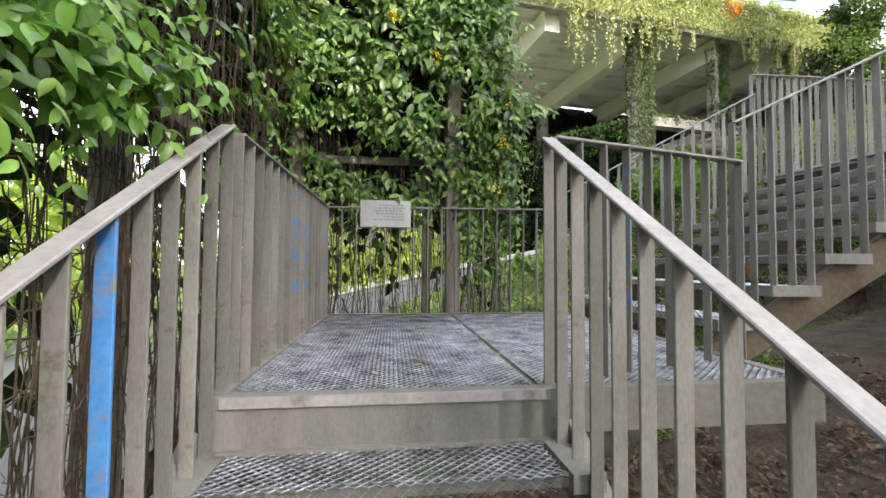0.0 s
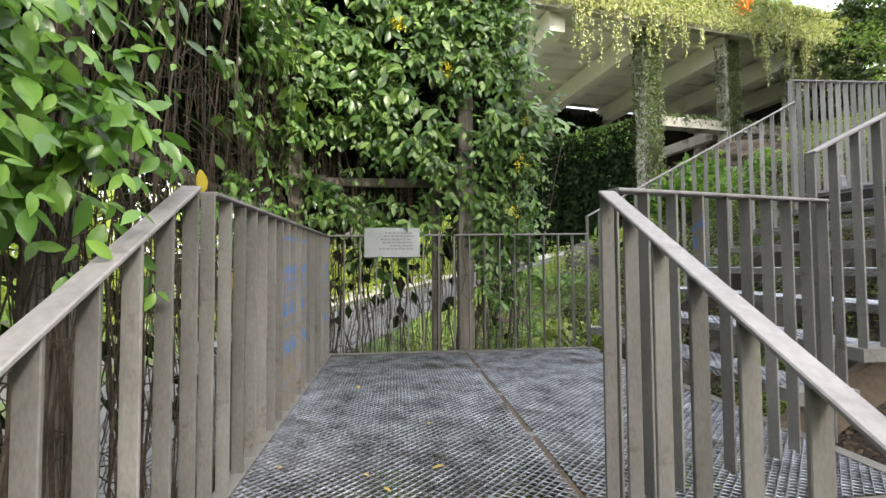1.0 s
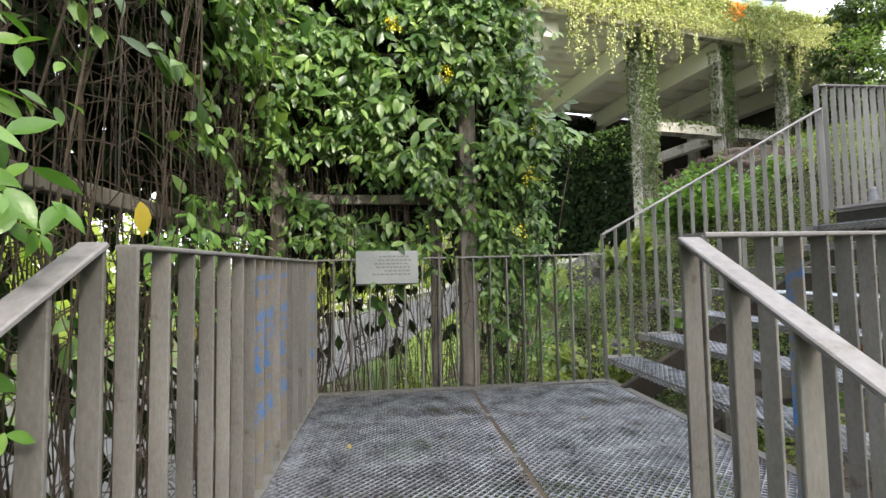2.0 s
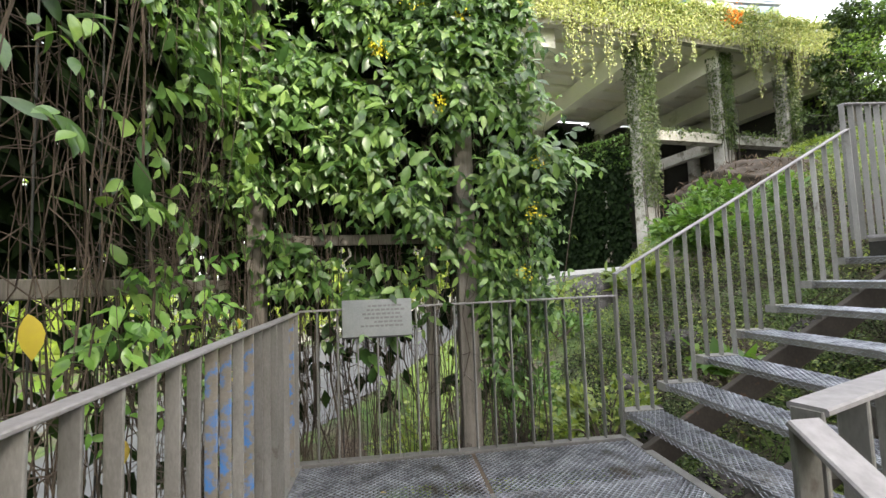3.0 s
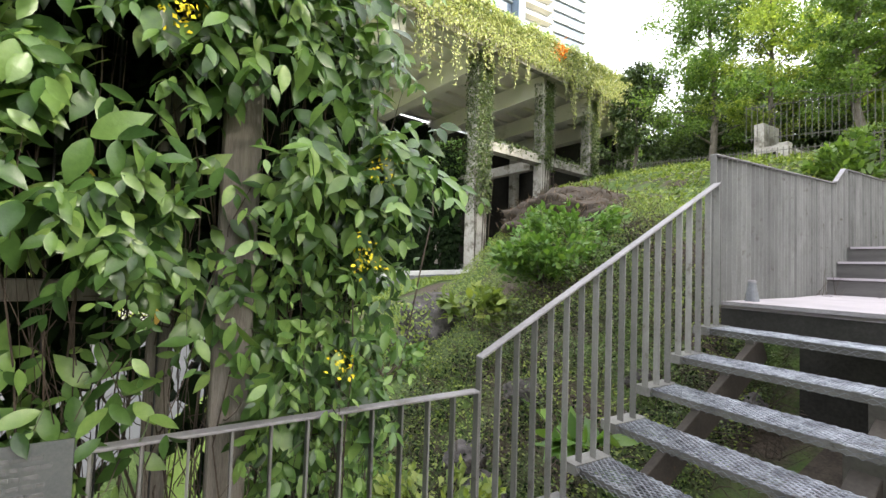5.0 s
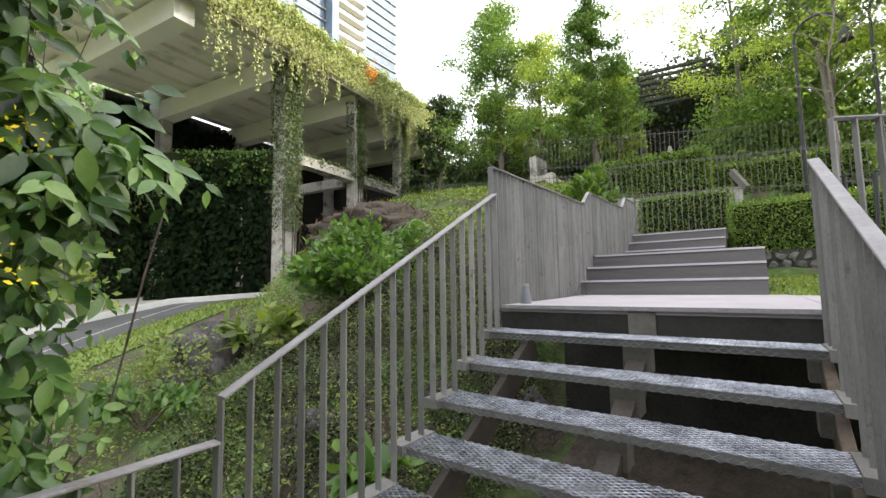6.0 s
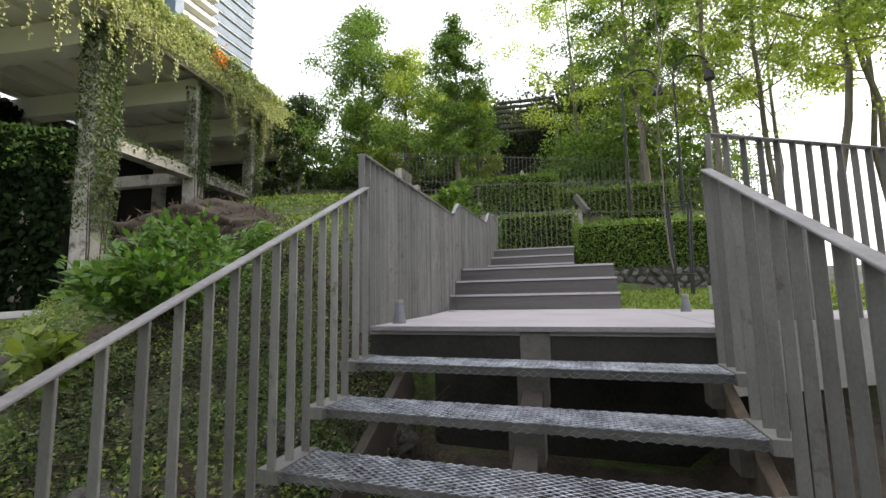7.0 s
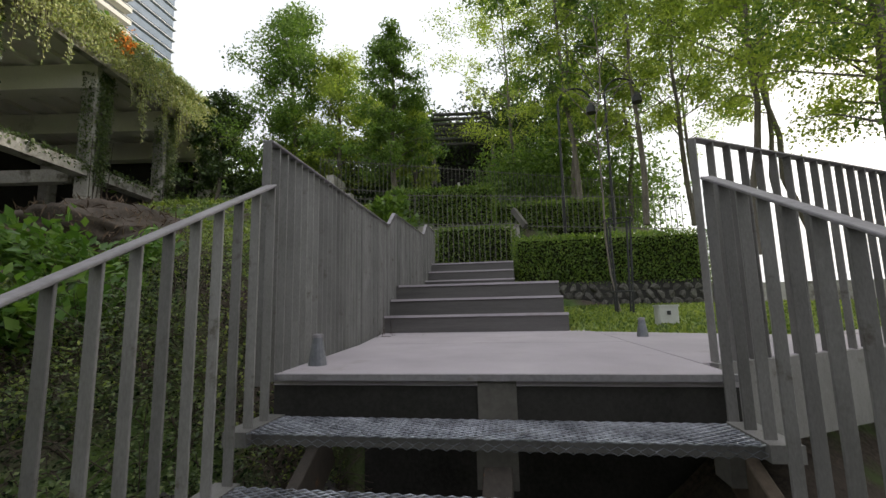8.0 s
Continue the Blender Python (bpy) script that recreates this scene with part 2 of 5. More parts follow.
def thing(name, label, category, group="", kind="", at=(0, 0, 0)):
    ob = new(name)
    ob.empty_display_size = 0.1
    ob.location = at
    return tagged(ob, label, category, group, kind)




def ovate_leaf(rows=((0.08, 0.085), (0.24, 0.18), (0.46, 0.222), (0.67, 0.18), (0.85, 0.085))):
    """A pointed oval leaf, folded a little along its midrib and arched downwards."""
    v, f = [(0, 0, 0)], []
    for t, w in rows:
        arch = -0.16 * t * t
        v += [(-w, t, arch + 0.22 * w), (0, t, arch), (w, t, arch + 0.22 * w)]
    v.append((0, 1, -0.18))
    f += [(0, 2, 1), (0, 3, 2)]
    for i in range(len(rows) - 1):
        a = 1 + 3 * i
        f += [(a, a + 1, a + 4, a + 3), (a + 1, a + 2, a + 5, a + 4)]
    a, tip = 1 + 3 * (len(rows) - 1), len(v) - 1
    return v, f + [(a, a + 1, tip), (a + 1, a + 2, tip)]


LEAF_BIG = ovate_leaf()
LEAF_SMALL = ([(0, 0, 0), (-0.28, 0.5, 0.05), (0, 1, -0.08), (0.28, 0.5, 0.05)], [(0, 2, 1), (0, 3, 2)])


def unit(a):
    return a / (np.linalg.norm(a, axis=1, keepdims=True) + 1e-9)


def leaf_mesh(name, pos, aim, face, size, material, form=LEAF_SMALL):
    """One mesh of many leaves: each starts at pos, points along aim, shows its face that way, size long."""
    tv, tf = np.array(form[0], float), form[1]
    aim = unit(aim)
    x = unit(np.cross(aim, face))
    z = np.cross(x, aim)
    v = pos[:, None] + size[:, None, None] * (tv[None, :, :1] * x[:, None] + tv[None, :, 1:2] * aim[:, None] + tv[None, :, 2:] * z[:, None])
    n, k = len(pos), len(tv)
    me = bpy.data.meshes.new(name)
    me.vertices.add(n * k)
    me.vertices.foreach_set("co", v.astype(np.float32).ravel())
    loops = np.concatenate([np.array(f) for f in tf])
    counts = np.array([len(f) for f in tf])
    me.loops.add(n * len(loops))
    me.loops.foreach_set("vertex_index", (np.arange(n)[:, None] * k + loops).astype(np.int32).ravel())
    me.polygons.add(n * len(tf))
    starts = np.concatenate([[0], np.cumsum(counts)[:-1]])
    me.polygons.foreach_set("loop_start", (np.arange(n)[:, None] * len(loops) + starts).astype(np.int32).ravel())
    me.polygons.foreach_set("loop_total", np.tile(counts, n).astype(np.int32))
    me.polygons.foreach_set("use_smooth", np.ones(n * len(tf), bool))
    me.materials.append(material)
    me.update(calc_edges=True)
    me.validate()
    return me


def bumpy(rng, n=6):
    """A smooth random field over 2D places, about -1 to 1."""
    w, ph, a = rng.normal(0, 1, (n, 2)), rng.uniform(0, 6.28, n), rng.uniform(0.5, 1, n)

    def field(u, v, scale=1.0):
        return sum(a[i] * np.sin((w[i, 0] * u + w[i, 1] * v) * scale * (1 + 0.35 * i) + ph[i]) for i in range(n)) / n * 1.6

    return field


def stretch_of(xs, ys):
    return lambda v: np.interp(v, xs, ys)


# ---- ground ----
RISE, GO, P = 0.178, 0.324, 1.424  # step height, step depth, height of the upper platform
bank_left = stretch_of([-6, -1, 1, 2, 3, 4, 5, 6.5, 9, 12, 16, 20, 30, 60], [-1.9, -1.4, -0.85, -0.3, 0.35, 0.95, 1.75, 2.35, 2.9, 3.9, 4.8, 5.8, 6.8, 9])
under_stair = stretch_of([-6, -1, 0.5, 1.3, 2.3, 3.4, 5.4, 5.7, 10.4, 10.6, 14.8, 15.2, 25, 60], [-2.0, -1.8, -1.5, -1.3, -0.95, -0.35, 0.1, 1.2, 1.3, 1.6, 2.5, 4.4, 5.8, 9])
garden_right = stretch_of([-6, 0, 1.3, 2.6, 3.6, 5.0, 7, 10.3, 10.5, 14.8, 15.2, 25, 60], [-2.2, -1.8, -1.35, -0.7, 0.0, 0.95, 1.33, 1.5, 1.6, 2.4, 4.2, 5.6, 9])
road_rise = stretch_of([-30, -7, 2, 7, 11, 16, 60], [-2.6, -1.9, 0.15, 1.12, 1.3, 1.7, 3.2])
lift_far = stretch_of([0, 10.3, 10.8, 60], [0, 0, 0.15, 1.0])
road_edge = stretch_of([-30, -3.4, -1.2, 0.4, 1.6, 3.0, 5.6, 8.5, 12, 20, 60], [-30, -30, 6.6, 9.0, 11.0, 13.4, 15.5, 17.2, 18.6, 22, 24])
swell = bumpy(np.random.default_rng(5))


def ground_z(x, y):
    x, y = np.asarray(x, float), np.asarray(y, float)
    u = x - np.clip(0.17 + 0.06 * x, 0, 0.7)
    spread = 0.03 * np.clip(u, 0, 8)
    v = np.where(y > 5, 5 + (y - 5) / (1 + spread), y)
    left, mid, right = bank_left(u), under_stair(u), garden_right(u - 0.6 * np.clip(2.85 - y, 0, 5))
    z = np.where(v > 3.6, mid + (left - mid) * np.clip((v - 4.9 - 0.11 * np.clip(u - 3, 0, 5)) / 1.4, 0, 1), mid + (right - mid) * np.clip((2.7 - v) / 0.8, 0, 1))
    z = z + 0.10 * swell(u, v, 1.1) * np.clip(np.abs(v - 3.6) - 1.0, 0, 1) * np.clip((u - 1.0) / 2, 0, 1)
    z = z + 0.5 * spread * np.clip(v - 5, 0, 6) + lift_far(u)
    ridge = np.clip(1 - (y - 4.6 - 0.85 * np.maximum(x, 2.5)) / 3.2, 0, 1)
    far = np.minimum(np.clip((road_edge(x) - y) / np.where(x < 1.5, 1.6, 2.5), 0, 1), ridge)
    far = far * far * (3 - 2 * far)
    z = road_rise(x) + (z - road_rise(x)) * far
    under_deck = np.where(x < 25, np.clip((19.2 - y) / 1.5, 0, 1), 1.0)
    fall = np.clip((-1.5 - y) / 4.0, 0, 1) * np.clip((x - 11.2) / 1.0, 0, 1)
    z = z + (1.0 - z) * fall
    return np.where(x > 13, np.maximum(z, (bank_left(u) + lift_far(u)) * np.clip((y - 4.6) / 1.5, 0, 1) * np.clip((x - 13) / 2.5, 0, 1) * under_deck), z)


def sheet(name, xs, ys, lift, material, keep=None):
    """A piece of land over a grid, lying on the ground."""
    gx, gy = np.meshgrid(xs, ys)
    gz = ground_z(gx, gy) + lift
    w = len(xs)
    verts = np.stack([gx, gy, gz], -1).reshape(-1, 3).tolist()
    faces = []
    for j in range(len(ys) - 1):
        for i in range(w - 1):
            if keep is None or keep((xs[i] + xs[i + 1]) / 2, (ys[j] + ys[j + 1]) / 2):
                faces.append((j * w + i, j * w + i + 1, (j + 1) * w + i + 1, (j + 1) * w + i))
    s = Shape()
    s.v, s.f = verts, faces
    return part(name, s, material, smooth=True)


grid_x = np.concatenate([np.linspace(-1500, -40, 8), np.linspace(-30, -4, 14), np.linspace(-3.5, 13, 100), np.linspace(14, 60, 30), np.linspace(80, 1500, 8)])
grid_y = np.concatenate([np.linspace(-1500, -40, 8), np.linspace(-30, -4, 14), np.linspace(-3.5, 24, 120), np.linspace(26, 60, 14), np.linspace(80, 1500, 8)])


def soil_material():
    m, t, b = nodes_of("planted_soil")
    n1, n2, n3 = noise_node(t, 0.9, 6), noise_node(t, 30, 4), noise_node(t, 5, 5)
    soil = ramp_node(t, n2.outputs[0], [(0.3, (0.035, 0.026, 0.02)), (0.7, (0.12, 0.093, 0.072))]).outputs[0]
    green = ramp_node(t, n3.outputs[0], [(0.3, (0.03, 0.06, 0.014)), (0.7, (0.10, 0.15, 0.035))]).outputs[0]
    mask = ramp_node(t, n1.outputs[0], [(0.42, (0, 0, 0)), (0.56, (1, 1, 1))]).outputs[0]
    t.links.new(mixed(t, mask, soil, green), b.inputs["Base Color"])
    b.inputs["Roughness"].default_value = 1.0
    bp = t.nodes.new("ShaderNodeBump")
    bp.inputs["Strength"].default_value, bp.inputs["Distance"].default_value = 1.0, 0.03
    t.links.new(n2.outputs[0], bp.inputs["Height"])
    t.links.new(bp.outputs[0], b.inputs["Normal"])
    return m


SOIL = soil_material()
tagged(sheet("ground", grid_x, grid_y, 0, SOIL), "sloping planted bank of soil and ground cover", "ground", kind="structure")
road_x = np.concatenate([np.linspace(-30, -4, 40), np.linspace(-3.8, 14, 150)])
road_y = np.concatenate([np.linspace(-30, 4, 60), np.linspace(4.2, 19, 120)])
road = sheet("road", road_x, road_y, 0.02, ASPH, lambda x, y: y > road_edge(x) + 0.1 and y < (18.9 if x > 2 else 17.2))
tagged(road, "grey asphalt driveway curving down beside the bank", "road", kind="structure")
line = sheet("road_marking", np.linspace(2, 13, 90), np.linspace(10, 19, 200), 0.03, WHITE, lambda x, y: abs(y - road_edge(x) - 1.5) < 0.045)
tagged(line, "thin worn white line on the driveway", "road marking", kind="structure")
verge = sheet("grass_verge", np.linspace(0.2, 9, 110), np.linspace(5.5, 18, 150), 0.03, LAWN, lambda x, y: road_edge(x) - 1.6 < y < road_edge(x) + 0.1)
tagged(verge, "strip of mown grass along the driveway", "grass", kind="structure")
lawn = sheet("lawn", np.linspace(5.9, 11.7, 60), np.linspace(-12, 3.08, 90), 0.0, LAWN, lambda x, y: x > max(7.1 - 0.55 * min(1.6, 3.08 - y), 6.22 + 0.75 * (1.2 - y)))
for v in lawn.data.vertices:
    v.co.z = P - 0.02 + 0.10 * max(0.0, v.co.x - 7.0) * 0.6
tagged(lawn, "bright green mown lawn beside the steps", "lawn", kind="structure")


def grass_tufts(name, n, x0, x1, y0, y1, zf, ok, seed, h, label):
    rng = np.random.default_rng(seed)
    x, y = rng.uniform(x0, x1, n), rng.uniform(y0, y1, n)
    keep = ok(x, y)
    x, y = x[keep], y[keep]
    pos = np.stack([x, y, zf(x, y)], 1)
    aim = np.stack([rng.normal(0, 0.5, len(x)), rng.normal(0, 0.5, len(x)), np.ones(len(x))], 1)
    me = leaf_mesh(name, pos, aim, rng.normal(0, 1, (len(x), 3)), rng.uniform(0.5, 1, len(x)) * h, GROUNDCOVER)
    tagged(part(name, me, None), label, "grass", kind="stuff")


grass_tufts("lawn_blades", 22000, 6.0, 11.6, -5, 3.08, lambda x, y: P - 0.02 + 0.06 * np.maximum(0, x - 7.0), lambda x, y: x > np.maximum(7.1 - 0.55 * np.minimum(1.6, 3.08 - y), 6.22 + 0.75 * (1.2 - y)), 3, 0.07, "short green blades of the lawn")
grass_tufts("verge_blades", 26000, 0.2, 9, 5.5, 18, lambda x, y: ground_z(x, y) + 0.02, lambda x, y: (road_edge(x) - 1.6 < y) & (y < road_edge(x) + 0.1), 4, 0.09, "short grass blades on the verge")

bed = sheet("mulch_bed", np.linspace(0.7, 5.6, 80), np.linspace(-5, 4.8, 110), 0.05, MULCH)
tagged(bed, "brown bark mulch bed sloping below the stairs", "planting bed", kind="structure")
# pale floor added as a reflector that throws sunlight onto the deck soffit
floor_sheet = sheet("parking_floor", np.linspace(-6, 25, 34), np.linspace(19.12, 30, 12), 0.03, CONC)
tagged(floor_sheet, "pale concrete floor added below the raised deck to bounce light", "floor", kind="structure")
# white kerb wall at the far side of the driveway
kerb = Shape()
for x0 in np.arange(3, 13.5, 1.0):
    a, b = float(road_rise(x0)), float(road_rise(x0 + 1.0))
    kerb.bar((x0, 19.0, a + 0.08), (x0 + 1.0, 19.0, b + 0.08), 0.16, 0.24, (0, 1, 0), 0.02)
tagged(part("kerb", kerb, WHITE), "low white-painted concrete kerb wall along the driveway", "kerb", kind="structure")

# ---- expanded metal ----
def mesh_sheet(w, d, pitch=0.040, row=0.0180, strand=0.0031, depth=0.005):
    """Expanded metal: rows of waving strands that meet and part, w along x, d along y, its top at z 0."""
    nx, ny = int(w / (pitch / 2)), int(d / row)
    verts, faces = [], []
    for j in range(ny):
        base = len(verts)
        for i in range(nx + 1):
            x = i * pitch / 2
            up = (i + j) % 2
            y = (j + 0.5) * row + (0.38 if up else -0.38) * row
            verts += [(x, y - strand / 2, -0.001 if up else 0.0), (x, y + strand / 2, 0.001 if up else 0.0), (x, y - strand / 2, -depth)]
        for i in range(nx):
            a, b = base + 3 * i, base + 3 * (i + 1)
            faces += [(a, b, b + 1, a + 1), (a + 2, b + 2, b, a)]
        if j < ny - 1:
            for i in range((j + 1) % 2, nx, 12):
                after = base + 3 * (nx + 1) + 3 * i
                faces.append((base + 3 * i + 1, after + 3, after))
    me = bpy.data.meshes.new("expanded_mesh")
    me.from_pydata(verts, [], faces)
    me.materials.append(MESHM)
    return me


# ---- railings ----
fin_meshes = {}


def fin_mesh(height, material):
    key = (round(height, 2), material.name)
    if key not in fin_meshes:
        fin_meshes[key] = Shape().bar((0, 0, 0), (0, 0, key[0]), 0.042, 0.010, (1, 0, 0), 0.002).mesh("baluster", material)
    return fin_meshes[key]


def railing(label, runs, gap=0.128, paint=None, width=0.054, group="steel railings", foot=None):
    """Flat-bar railing: runs of (a, b, drop): the top edge from a to b, fins reaching down by drop, or to foot(x)."""
    rail = thing("railing", label, "railing", group, at=(runs[0][0][0], runs[0][0][1], runs[0][0][2] - runs[0][2]))
    off = Vector(rail.location)
    count = 0
    for a, b, drop in runs:
        a, b = Vector(a), Vector(b)
        flat = Vector((b.x - a.x, b.y - a.y, 0))
        side = Vector((flat.y, -flat.x, 0)).normalized()
        part("handrail", Shape().bar(a - off, b - off, width, 0.012, side, 0.003), RAIL, rail)
        n = max(1, round(flat.length / gap))
        ang = math.atan2(side.y, side.x)
        for i in range(n + 1):
            p = a + (b - a) * (i / n)
            material = (paint or {}).get(count, STEEL)
            drop = p.z - foot(p.x) if foot else drop
            ob = new("baluster", fin_mesh(drop - 0.004, material))
            ob.parent = rail
            ob.location = p - off - Vector((0, 0, drop))
            ob.rotation_euler = (0, 0, ang + 0.02 * math.sin(count * 2.3))
            if material is not STEEL:
                tagged(ob, "flat bar with flaking blue paint")
            count += 1
    return rail


LSLOPE = 0.61
XL, XR, YF, YN = -0.66, 0.555, 4.85, 2.34  # left and right rails of the lower flight, far rail, near edge
XE = 1.64                                  # where the upper flight begins
YR = 2.85                                  # right rail of the upper flight
top = lambda y: 0.965 - (2.40 - y) * LSLOPE
railing("flat-bar steel railing with blue paint marks beside lower stair",
        [((XL, -0.6, top(-0.6)), (XL, 2.40, 0.965), 1.09), ((XL, 2.51, 0.967), (XL, YF - 0.06, 0.99), 1.0)],
        paint={18: BLUE, 31: BLUE_SPOTS, 32: BLUE_SPOTS, 34: BLUE_SPOTS, 40: BLUE_SPOTS}, gap=0.132)
railing("flat-bar steel railing along the far edge of the landing", [((XL, YF, 1.0), (XE - 0.01, YF, 1.02), 1.02)], gap=0.135)
railing("flat-bar steel handrail sloping beside the lower stair",
        [((XR, -0.6, top(-0.6)), (XR, 2.39, 0.965), 1.09)], gap=0.132)
railing("short flat-bar railing closing the landing beside the lower stair",
        [((XR + 0.03, 2.41, 0.975), (1.74, YR - 0.06, 1.01), 1.02)], paint={3: BLUE_SPOTS})
SLOPE = RISE / GO
tread_z = lambda x: RISE * min(8, math.floor((x - 1.645) / GO + 1e-6) + 1)
railing("sloping flat-bar railing beside the upper stair above planted bank",
        [((XE, YF, 1.18), (3.77, YF + 0.005, 2.31), 0.97)], gap=0.12, foot=tread_z)
railing("sloping flat-bar railing on the open side of the upper stair",
        [((1.76, YR, 1.235), (3.89, YR + 0.06, 2.25), 0.97)], gap=0.12, foot=tread_z)
railing("tall close-set flat-bar railing along the upper platform", [((3.775, YF + 0.035, 2.535), (7.62, 5.40, 2.87), 1.13)], gap=0.105, foot=lambda x: P - 0.03)
garden_foot = lambda x: P - 0.02 + (0.2 if x < 8.1 else 0.6 if x < 10.6 else 0.9)
railing("flat-bar railing climbing beside the concrete steps",
        [((7.66, 5.41, 2.90), (7.98, 5.42, 3.12), 1.2), ((8.06, 5.42, 3.12), (10.3, 5.46, 3.19), 1.2), ((10.36, 5.46, 3.21), (10.7, 5.47, 3.47), 1.2), ((10.78, 5.47, 3.47), (11.8, 5.5, 3.5), 1.2)], gap=0.105, foot=garden_foot)
railing("flat-bar railing along the open edge of the upper deck", [((4.33, 2.77, 2.585), (8.0, -3.35, 2.60), 1.24)], gap=0.135)

# ---- landing ----
landing = thing("landing", "steel stair landing decked with grey expanded metal mesh", "landing", at=(XL, YN, 0))
o = Vector(landing.location)


def local(x0, x1, y0, y1, z0, z1):
    return Shape().box(x0 - o.x, x1 - o.x, y0 - o.y, y1 - o.y, z0, z1)


deck = mesh_sheet(1.135, 2.41)
for i, x in enumerate((XL + 0.03, XL + 1.175)):
    ob = part("deck_panel", deck, None, landing, "worn expanded metal panel")
    ob.location = (x - o.x, 0.04, 0)
for x0, x1, y0, y1 in ((XL - 0.02, XR + 0.05, YN - 0.03, YN + 0.03), (XL - 0.02, XE + 0.04, YF - 0.04, YF + 0.03), (XL - 0.03, XL + 0.03, YN + 0.03, YF - 0.04), (XE - 0.02, XE + 0.04, YN + 0.03, YF - 0.04)):
    part("edge_beam", local(x0, x1, y0, y1, -0.19, 0.004), STEEL, landing)
part("edge_beam", local(XR + 0.052, XE + 0.04, YN - 0.028, YN + 0.03, -0.16, 0.002), FENCEM, landing)
part("edge_lip", local(XL + 0.03, XR - 0.03, YN - 0.045, YN - 0.031, -0.03, 0.006), RAIL, landing)
part("edge_flange", local(XL + 0.03, XR - 0.03, YN - 0.06, YN - 0.031, -0.19, -0.17), STEEL, landing)
for y in (3.0, 3.6, 4.2):
    part("joist", local(XL + 0.03, XE - 0.02, y, y + 0.05, -0.12, -0.012), STEEL, landing)
part("joist", local(XL + 1.13, XL + 1.18, YN + 0.03, YF - 0.04, -0.1, -0.014), STRINGER, landing)
for x, y in ((XL, YF), (XE - 0.04, YF), (XL, YN + 0.05)):
    part("leg", local(x - 0.05, x + 0.05, y - 0.05, y + 0.05, float(ground_z(x, y)) - 0.1, -0.19), STRINGER, landing)


# ---- flights ----
def flight(label, lip_mesh, mesh, width, places, turn):
    """An open steel stair: framed mesh treads with end plates on stringers."""
    stair = thing("staircase", label, "staircase", "steel stair flights", at=places[0])
    base = Vector(places[0])
    m = Matrix.Rotation(turn, 4, "Z")
    for p in places:
        tread = part("tread", Shape().box(0, width, 0.035, 0.05, -0.05, -0.008).box(0, width, 0.262, 0.28, -0.05, -0.008), STEEL, stair)
        tread.matrix_local = Matrix.Translation(Vector(p) - base) @ m
        grid = part("tread_mesh", mesh, None, tread, "expanded metal tread surface")
        grid.location = (0.06, 0.0, 0.0)
        lip = part("tread_lip", lip_mesh, None, tread, "turned-down mesh edge")
        lip.location, lip.rotation_euler = (0.06, 0.002, -0.046), (math.pi / 2, 0, 0)
        for x in (-0.045, width - 0.06):
            part("end_plate", Shape().box(x, x + 0.105, 0.0, 0.297, -0.055, 0.003), STEEL, tread)
    return stair


low = flight("lower flight of open steel stairs with expanded metal treads", mesh_sheet(1.09, 0.046), mesh_sheet(1.09, 0.296), XR - XL, [(XL, YN - 0.02 - 0.292 * k, -RISE * k) for k in range(1, 11)], 0.0)
b = Vector(low.location)
for x in (XL - 0.05, XR + 0.05):
    part("stringer", Shape().bar(Vector((x, YN, -0.20)) - b, Vector((x, -0.6, -0.20 - 2.94 * LSLOPE)) - b, 0.05, 0.24, (1, 0, 0), 0.004), STEEL, low)
    part("stringer_foot", Shape().box(x - 0.05 - b.x, x + 0.05 - b.x, -0.75 - b.y, -0.6 - b.y, -2.4 - b.z, -1.95 - b.z), CONC, low)
up = flight("upper flight of open steel stairs with expanded metal treads", mesh_sheet(YF - YR - 0.12, 0.046, 0.050, 0.0165), mesh_sheet(YF - YR - 0.12, 0.296, 0.050, 0.0165), YF - YR, [(1.645 + GO * k, YF + 0.03, RISE * (k + 1)) for k in range(7)], -math.pi / 2)
b = Vector(up.location)
for y, m in ((YF - 0.25, RUST), (YR + 0.09, STRINGER)):
    part("stringer", Shape().bar(Vector((1.67, y, -0.07)) - b, Vector((3.85, y, -0.07 + 2.18 * SLOPE)) - b, 0.05, 0.19, (0, 1, 0), 0.004), m, up)
part("spine_beam", Shape().bar(Vector((1.67, 3.84, -0.10)) - b, Vector((3.88, 3.84, -0.10 + 2.21 * SLOPE)) - b, 0.11, 0.16, (0, 1, 0), 0.004), RUST, up)
for k in range(7):
    x, z = 1.645 + GO * k + 0.12, RISE * (k + 1)
    part("bracket", Shape().box(x - b.x, x + 0.13 - b.x, 3.76 - b.y, 3.92 - b.y, z - 0.22 - b.z, z - 0.046 - b.z), FENCEM, up)
    for y in (YF - 0.27, YR + 0.116):
        part("bracket", Shape().box(x - b.x, x + 0.13 - b.x, y - b.y, y + 0.05 - b.y, z - 0.18 - b.z, z - 0.046 - b.z), FENCEM, up)

# ---- platform, paving and steps ----
plat = thing("platform", "smooth pinkish-grey paved platform at the top of the stair", "platform", kind="structure", at=(3.5, 0, P))


def slab_at(x0, x1, y0, y1, z0, z1):
    return Shape().box(x0 - 3.5, x1 - 3.5, y0, y1, z0 - P, z1 - P)


def paving(corners):
    """A flat slab with the given corners, 50 mm thick."""
    s, k = Shape(), len(corners)
    s.v = [(x - 3.5, y, z) for z in (-0.05, 0.0) for x, y in corners]
    s.f = [tuple(range(k - 1, -1, -1)), tuple(range(k, 2 * k))] + [(i, (i + 1) % k, k + (i + 1) % k, k + i) for i in range(k)]
    return s


